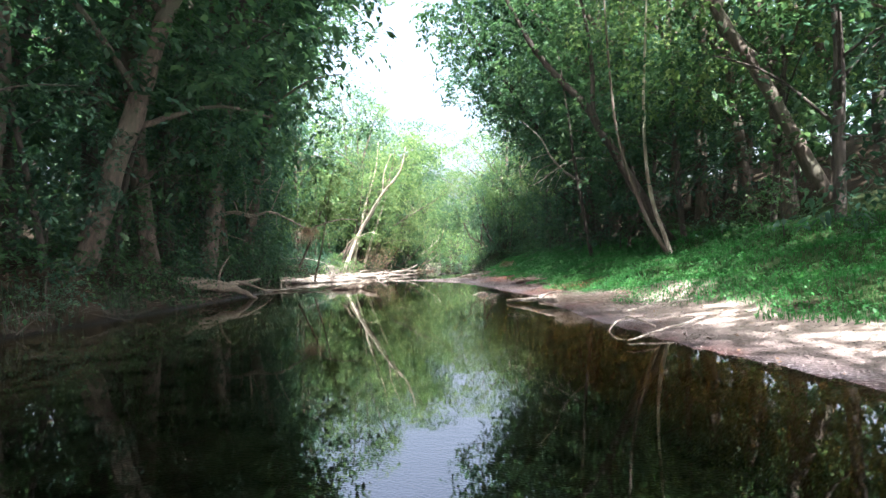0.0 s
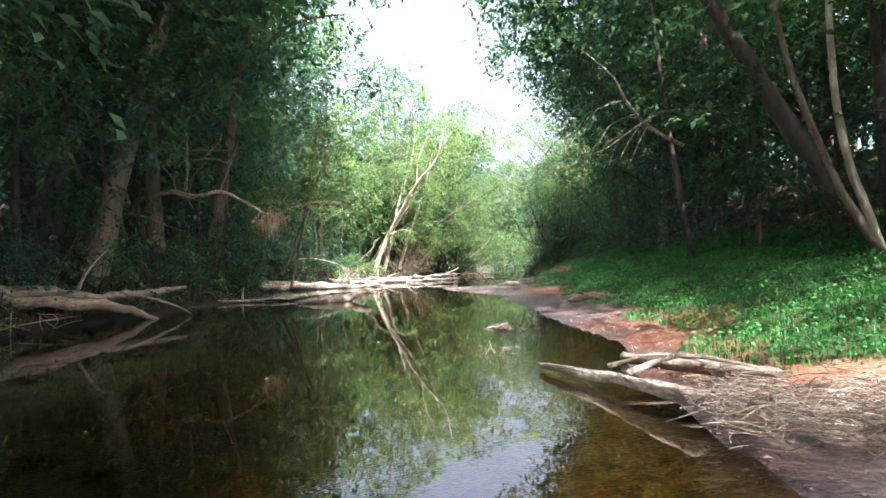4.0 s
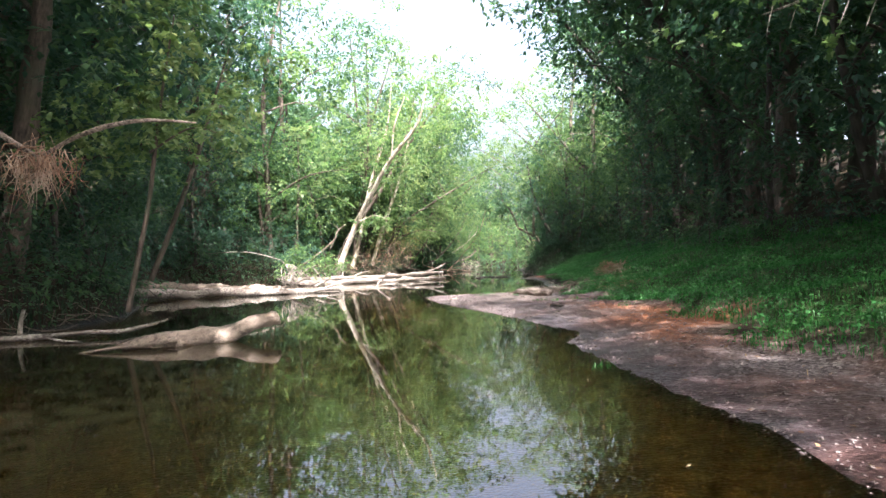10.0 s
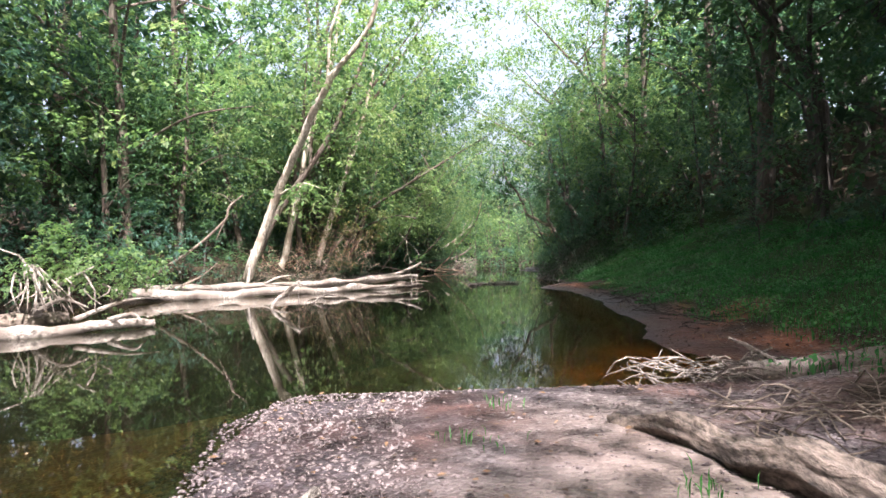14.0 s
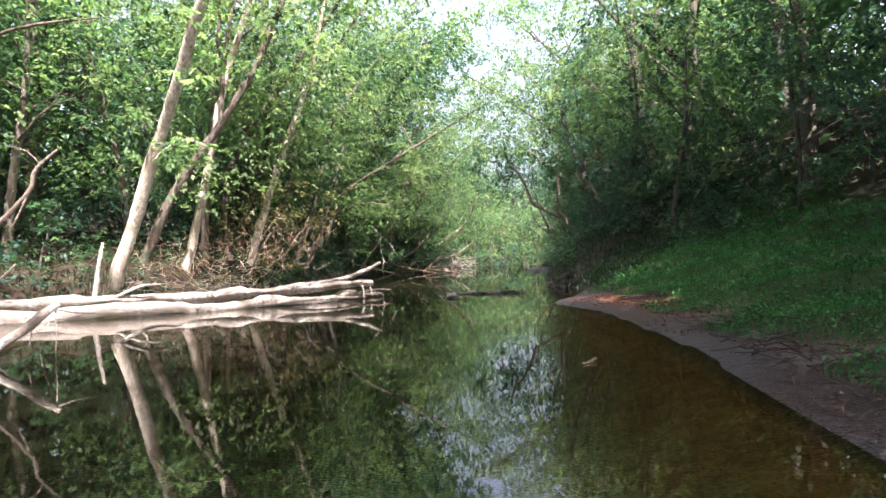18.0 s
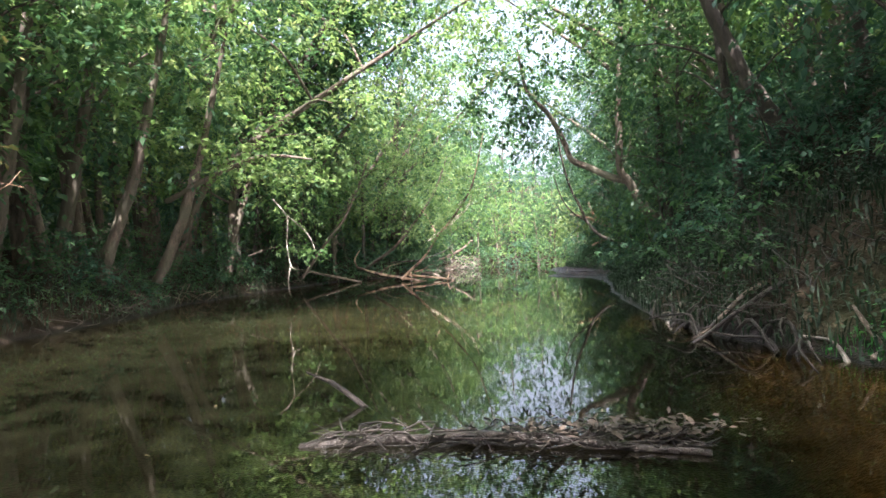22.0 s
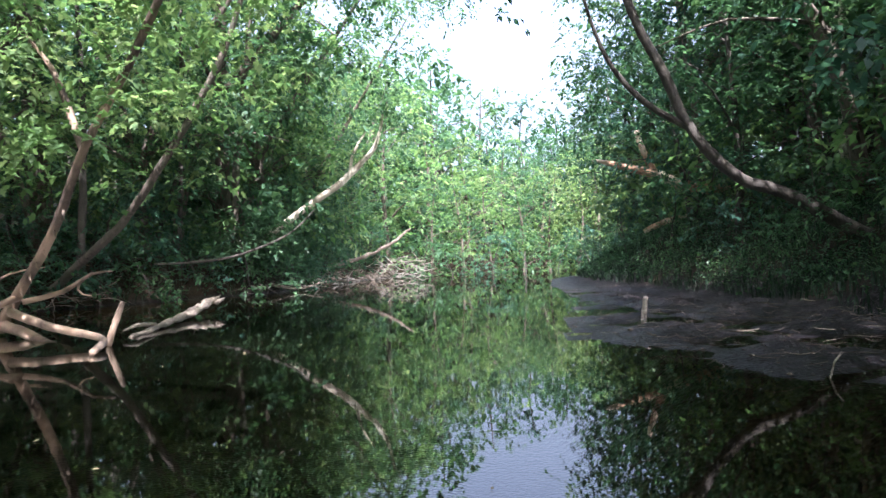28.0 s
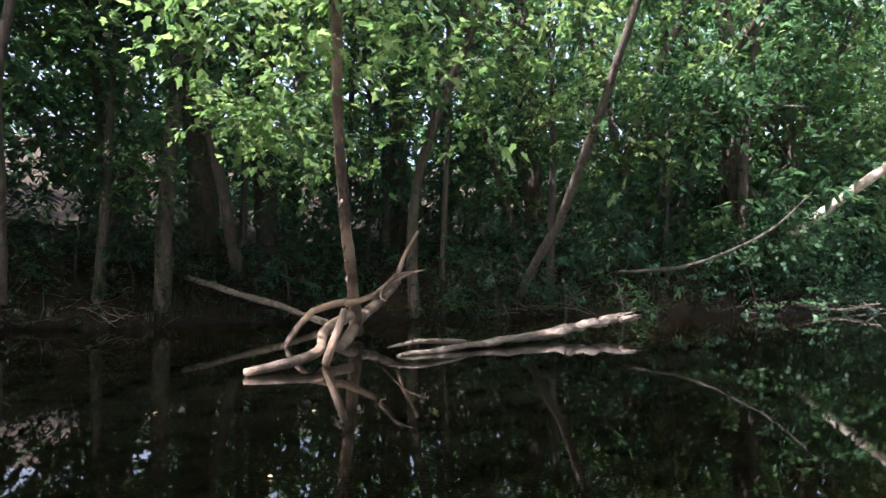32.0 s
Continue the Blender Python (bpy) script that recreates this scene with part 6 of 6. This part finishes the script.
log("broken_post", "short bleached post standing in the mud", [(0.95, 92.1, -0.15), (0.98, 92.15, 0.12), (1.02, 92.2, 0.32)], [0.036, 0.04, 0.034], DRIFT, seed=301, sides=9)
log("drift_stick", "pale stick standing out of the water", [(1.42, 88.45, -0.1), (1.45, 88.5, 0.06), (1.52, 88.5, 0.16)], [0.007, 0.007, 0.006], DRIFT, seed=302, sides=6)
brush("mud_sticks", "thin sticks and bark scattered over the mud flat", (2.2, 91.0, 0.1), (1.7, 2.6, 0.02), 120, 0.26, 0.004, DRIFT_DARK, 303, 0.06)
brush("mud_sticks", "pale sticks lying on the mud flat", (2.0, 91.5, 0.11), (1.6, 2.8, 0.02), 26, 0.36, 0.005, DRIFT_DARK, 304, 0.06)


# ---------------------------------------------------------------- ground cover
def scatter(n, x0, x1, y0, y1, test, seed):
    r = np.random.default_rng(seed)
    x, y = r.uniform(x0, x1, n), r.uniform(y0, y1, n)
    z, dr, dl, w = land(x, y)
    keep = test(x, y, dr, dl, w)
    return np.stack([x, y, z], -1)[keep]


def grass_mat(name, label, pts, height, width, mat, seed):
    r = np.random.default_rng(seed)
    n = len(pts)
    yaw, lean = r.uniform(0, 6.283, n), r.uniform(0.15, 0.75, n)
    h = height * r.uniform(0.45, 1.35, n)
    d = np.stack([np.cos(yaw), np.sin(yaw), np.zeros(n)], -1)
    s = np.stack([-np.sin(yaw), np.cos(yaw), np.zeros(n)], -1) * (width * r.uniform(0.6, 1.4, n))[:, None]
    up = np.array((0, 0, 1.0))
    m = pts + d * (h * lean * 0.3)[:, None] + up * (h * 0.62)[:, None]
    t = pts + d * (h * lean)[:, None] + up * (h * (1 - 0.25 * lean))[:, None]
    v = np.stack([pts - s * 0.6 - up * 0.02, m + s, t, m - s], 1).reshape(-1, 3)
    return tagged(new(name, mesh_of(name, v, np.arange(4 * n).reshape(-1, 4), mat)), label, "grass", kind="stuff")


def lush(x, y, dr, dl, w):
    e = dr - w - 0.25 * np.sin(x * 3 + y * 2) - 0.2 * np.sin(y * 1.7)
    return (e > 0.0) & (np.hypot((x - PATCH[0]) / 0.6, (y - PATCH[1]) / 0.55) > 1) & (dr - w < 5.2) & (y < 65) & (np.sin(x * 1.3 + 0.7 * y) + np.sin(1.9 * y - x) > -1.9)


grass_mat("grass", "lush green grass on the creek bank", scatter(200000, 2, 13, 3, 65, lush, 401), 0.105, 0.0065, GRASS, 402)
_v, _f = leaves(scatter(24000, 2, 13, 3, 65, lush, 403) + (0, 0, 0.09), 0.15, 7, 0.055, np.random.default_rng(404), flat=0.7, droop=0.1, slim=0.7)
tagged(new("weeds", mesh_of("weeds", _v, _f, WEED)), "low broad-leaved weeds among the grass", "weeds", kind="stuff")


def fringe(x, y, dr, dl, w):
    return (np.abs(dr - w) < 0.7) & (y > 20) & (y < 62) & (np.sin(x * 4 + y) + np.sin(2.3 * y) > 0.3)


grass_mat("dry_grass", "sparse dry grass at the edge of the beach", scatter(6000, 2, 9, 2, 62, fringe, 405), 0.07, 0.005, STRAW, 406)
grass_mat("grass_tuft", "small tufts of green grass on the gravel bar", np.concatenate([np.random.default_rng(k).normal(0, 0.09, (26, 3)) * (1, 1, 0) + at_ground(x, y) for k, (x, y) in enumerate(((1.83, 33.96), (2.2, 33.6), (2.7, 33.2), (0.1, 37.2), (0.2, 38.1), (2.6, 34.6), (3.0, 32.2), (2.3, 24.5), (3.4, 30.6), (1.2, 36.4), (3.4, 35.6)))]), 0.08, 0.005, GRASS, 407)


def right_bank_cover(x, y, dr, dl, w):
    return (dr - w > 0.1) & (dr - w < 4.5) & (y > 63) & (y < 112)


# the shaded stretch gets leaves coloured darker than the stretch beyond
for _span, _mat, _text, _seed in (((63, 84), SHADED_SEDGE, "creeping cover on the undercut bank, coloured dark for shade", 408), ((84, 112), LEAF_MID, "creeping green cover on the steep bank", 417)):
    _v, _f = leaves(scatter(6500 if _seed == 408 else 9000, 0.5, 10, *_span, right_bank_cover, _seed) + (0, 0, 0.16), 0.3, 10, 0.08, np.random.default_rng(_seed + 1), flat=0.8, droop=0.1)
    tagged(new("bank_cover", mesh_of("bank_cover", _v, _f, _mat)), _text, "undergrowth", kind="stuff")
grass_mat("bank_grass", "drooping grass over the steep bank edge, shade in its colour", scatter(60000, 0.5, 8, 63, 112, lambda x, y, dr, dl, w: (dr - w > -0.1) & (dr - w < 2.6), 410), 0.26, 0.012, SHADED_SEDGE, 411)


def left_cover(x, y, dr, dl, w):
    return (dl > 0.1) & (dl < 4.5)


_v, _f = leaves(scatter(15000, -18, -4, 0, 112, left_cover, 412) + (0, 0, 0.16), 0.35, 8, 0.12, np.random.default_rng(413), flat=0.8, droop=0.1)
tagged(new("undergrowth", mesh_of("undergrowth", _v, _f, LEAF_MID)), "low leafy undergrowth on the wooded bank", "undergrowth", kind="stuff")


def left_edge(x, y, dr, dl, w):
    return (dl > -0.02) & (dl < 0.9) & (np.sin(2.1 * y + x) + np.sin(0.9 * y) > -0.9)


grass_mat("bank_grass", "grass and ferns drooping over the shady bank edge, darkened as in shade", scatter(150000, -15, -4, 0, 114, left_edge, 414), 0.34, 0.012, SHADED_SEDGE, 415)
for k, y in enumerate(np.arange(4, 112, 6.0)):
    if 38 < y < 62:
        continue
    x = bank_left(y) - 0.25
    brush("root_brush", "dark roots and dead twigs along the shady bank", (x, y, 0.2), (0.5, 2.6, 0.16), 46, 0.8, 0.011, BARK_DARK if k % 2 else DRIFT_DARK, 500 + k, 0.4)


def stones(name, label, pts, size, mat, seed):
    r = np.random.default_rng(seed)
    n = len(pts)
    base = np.array(((1, 0, 0), (0, 1, 0), (-1, 0, 0), (0, -1, 0), (0, 0, 0.7), (0, 0, -0.7)))
    f = np.array(((0, 1, 4), (1, 2, 4), (2, 3, 4), (3, 0, 4), (1, 0, 5), (2, 1, 5), (3, 2, 5), (0, 3, 5)))
    s = size * r.lognormal(0, 0.45, (n, 1, 1)) * r.uniform(0.6, 1.2, (n, 6, 1))
    a = r.uniform(0, 6.283, n)
    c, sn = np.cos(a), np.sin(a)
    rot = np.stack([np.stack([c, -sn, 0 * c], -1), np.stack([sn, c, 0 * c], -1), np.stack([0 * c, 0 * c, 1 + 0 * c], -1)], 1)
    v = np.einsum("nij,nkj->nki", rot, base[None] * s * (1, 0.75, 0.55)) + pts[:, None] + (0, 0, 0.003)
    fs = (f[None] + 6 * np.arange(n)[:, None, None]).reshape(-1, 3)
    return tagged(new(name, mesh_of(name, v.reshape(-1, 3), fs, mat)), label, "gravel", kind="stuff")


PEBBLE = leaf_material("pebbles", (0.055, 0.045, 0.045), (0.12, 0.10, 0.098), (0.2, 0.18, 0.175), 0.0)
stones("gravel", "small grey and buff pebbles on the gravel bar", scatter(30000, -2, 6, 16, 40, lambda x, y, dr, dl, w: (dr > -0.1) & (dr < w * 0.9), 421), 0.014, PEBBLE, 422)
stones("gravel", "pebbles along the sunny first beach", scatter(9000, 3, 8, -2, 16, lambda x, y, dr, dl, w: (dr > 0) & (dr < w), 423), 0.012, PEBBLE, 424)


def fallen(name, label, pts, size, mat, seed):
    r = np.random.default_rng(seed)
    n = len(pts)
    a = r.uniform(0, 6.283, n)
    d = np.stack([np.cos(a), np.sin(a), r.normal(0, 0.2, n)], -1) * (size * r.uniform(0.6, 1.4, n))[:, None]
    s = np.stack([-np.sin(a), np.cos(a), r.normal(0, 0.2, n)], -1) * (size * 0.4 * r.uniform(0.6, 1.4, n))[:, None]
    p = pts + (0, 0, 0.02)
    v = np.stack([p - d * 0.5, p + s * 0.6 + (0, 0, 0.006), p + d * 0.5, p - s * 0.6], 1).reshape(-1, 3)
    return tagged(new(name, mesh_of(name, v, np.arange(4 * n).reshape(-1, 4), mat)), label, "leaf litter", kind="stuff")


fallen("leaf_litter", "brown fallen leaves and bark chips on the beach", scatter(9000, -2, 9, 0, 66, lambda x, y, dr, dl, w: (dr > 0.1) & (dr < w + 0.4), 431), 0.05, LITTER, 432)
fallen("leaf_litter", "fallen leaves and bark on the mud flat", scatter(9000, 0, 6, 64, 112, lambda x, y, dr, dl, w: (dr > 0.1) & (dr < w + 0.6), 433), 0.035, LITTER_DARK, 434)
fallen("leaf_litter", "fallen leaves on the wood floor", scatter(16000, -22, -4, 0, 115, lambda x, y, dr, dl, w: (dl > 0.4) & (dl < 9), 435), 0.09, LITTER, 436)
_p = scatter(500, -10, 3, 2, 100, lambda x, y, dr, dl, w: (dr < -0.3) & (dl < -0.3), 437)
_p[:, 2] = -0.014
fallen("floating_leaves", "single leaves floating on the water", _p, 0.03, STRAW, 438)

_q = np.random.default_rng(439)
_p = np.stack([_q.normal(-0.35, 0.35, 420), _q.normal(62.15, 0.09, 420), _q.uniform(0.0, 0.1, 420)], -1)
fallen("floating_leaves", "dark soaked leaves heaped on the raft of sticks", _p, 0.07, LITTER_DARK, 440)
_r = np.random.default_rng(451)
_p = np.vstack([np.array((2.62, 17.08, 0.045)) + _r.normal(0, 1, (60, 3)) * (0.1, 0.2, 0.01), np.array((2.92, 16.8, 0.02)) + _r.normal(0, 1, (24, 3)) * (0.14, 0.07, 0.004)])
fallen("floating_leaves", "sodden brown leaves caught on the drowned snag", _p, 0.045, LITTER_DARK, 452)
fallen("floating_leaves", "few yellowed leaves on the drowned snag", _p[::9], 0.055, LEAF_DRY, 453)

stones("mud_clods", "dark clods and bits of bark in the wet mud", scatter(15000, -0.5, 6, 84, 102, lambda x, y, dr, dl, w: (dr > 0.05) & (dr < w + 0.4), 441), 0.011, LITTER_DARK, 442)

brush("stick_heap", "dark twigs and bark washed along the beach edge", (3.2, 48.0, 0.14), (0.65, 5.5, 0.05), 260, 0.42, 0.009, BARK_DARK, 443, 0.12)
brush("stick_heap", "dark twigs left along the foot of the grass", (3.0, 57.5, 0.2), (0.6, 3.6, 0.05), 120, 0.4, 0.006, BARK_DARK, 444, 0.12)
fallen("leaf_litter", "dark leaf litter along the foot of the grass", scatter(16000, 1, 7, 40, 64, lambda x, y, dr, dl, w: (dr > w * 0.3 * (1 + np.sin(1.3 * y))) & (dr < w + 0.5), 445), 0.055, LITTER_DARK, 446)

stones("gravel", "loose grey pebbles along the wet rim of the bar", scatter(26000, -2, 1.2, 29, 39.5, lambda x, y, dr, dl, w: (dr > -0.25) & (dr < 1.3), 447), 0.017, PEBBLE, 448)
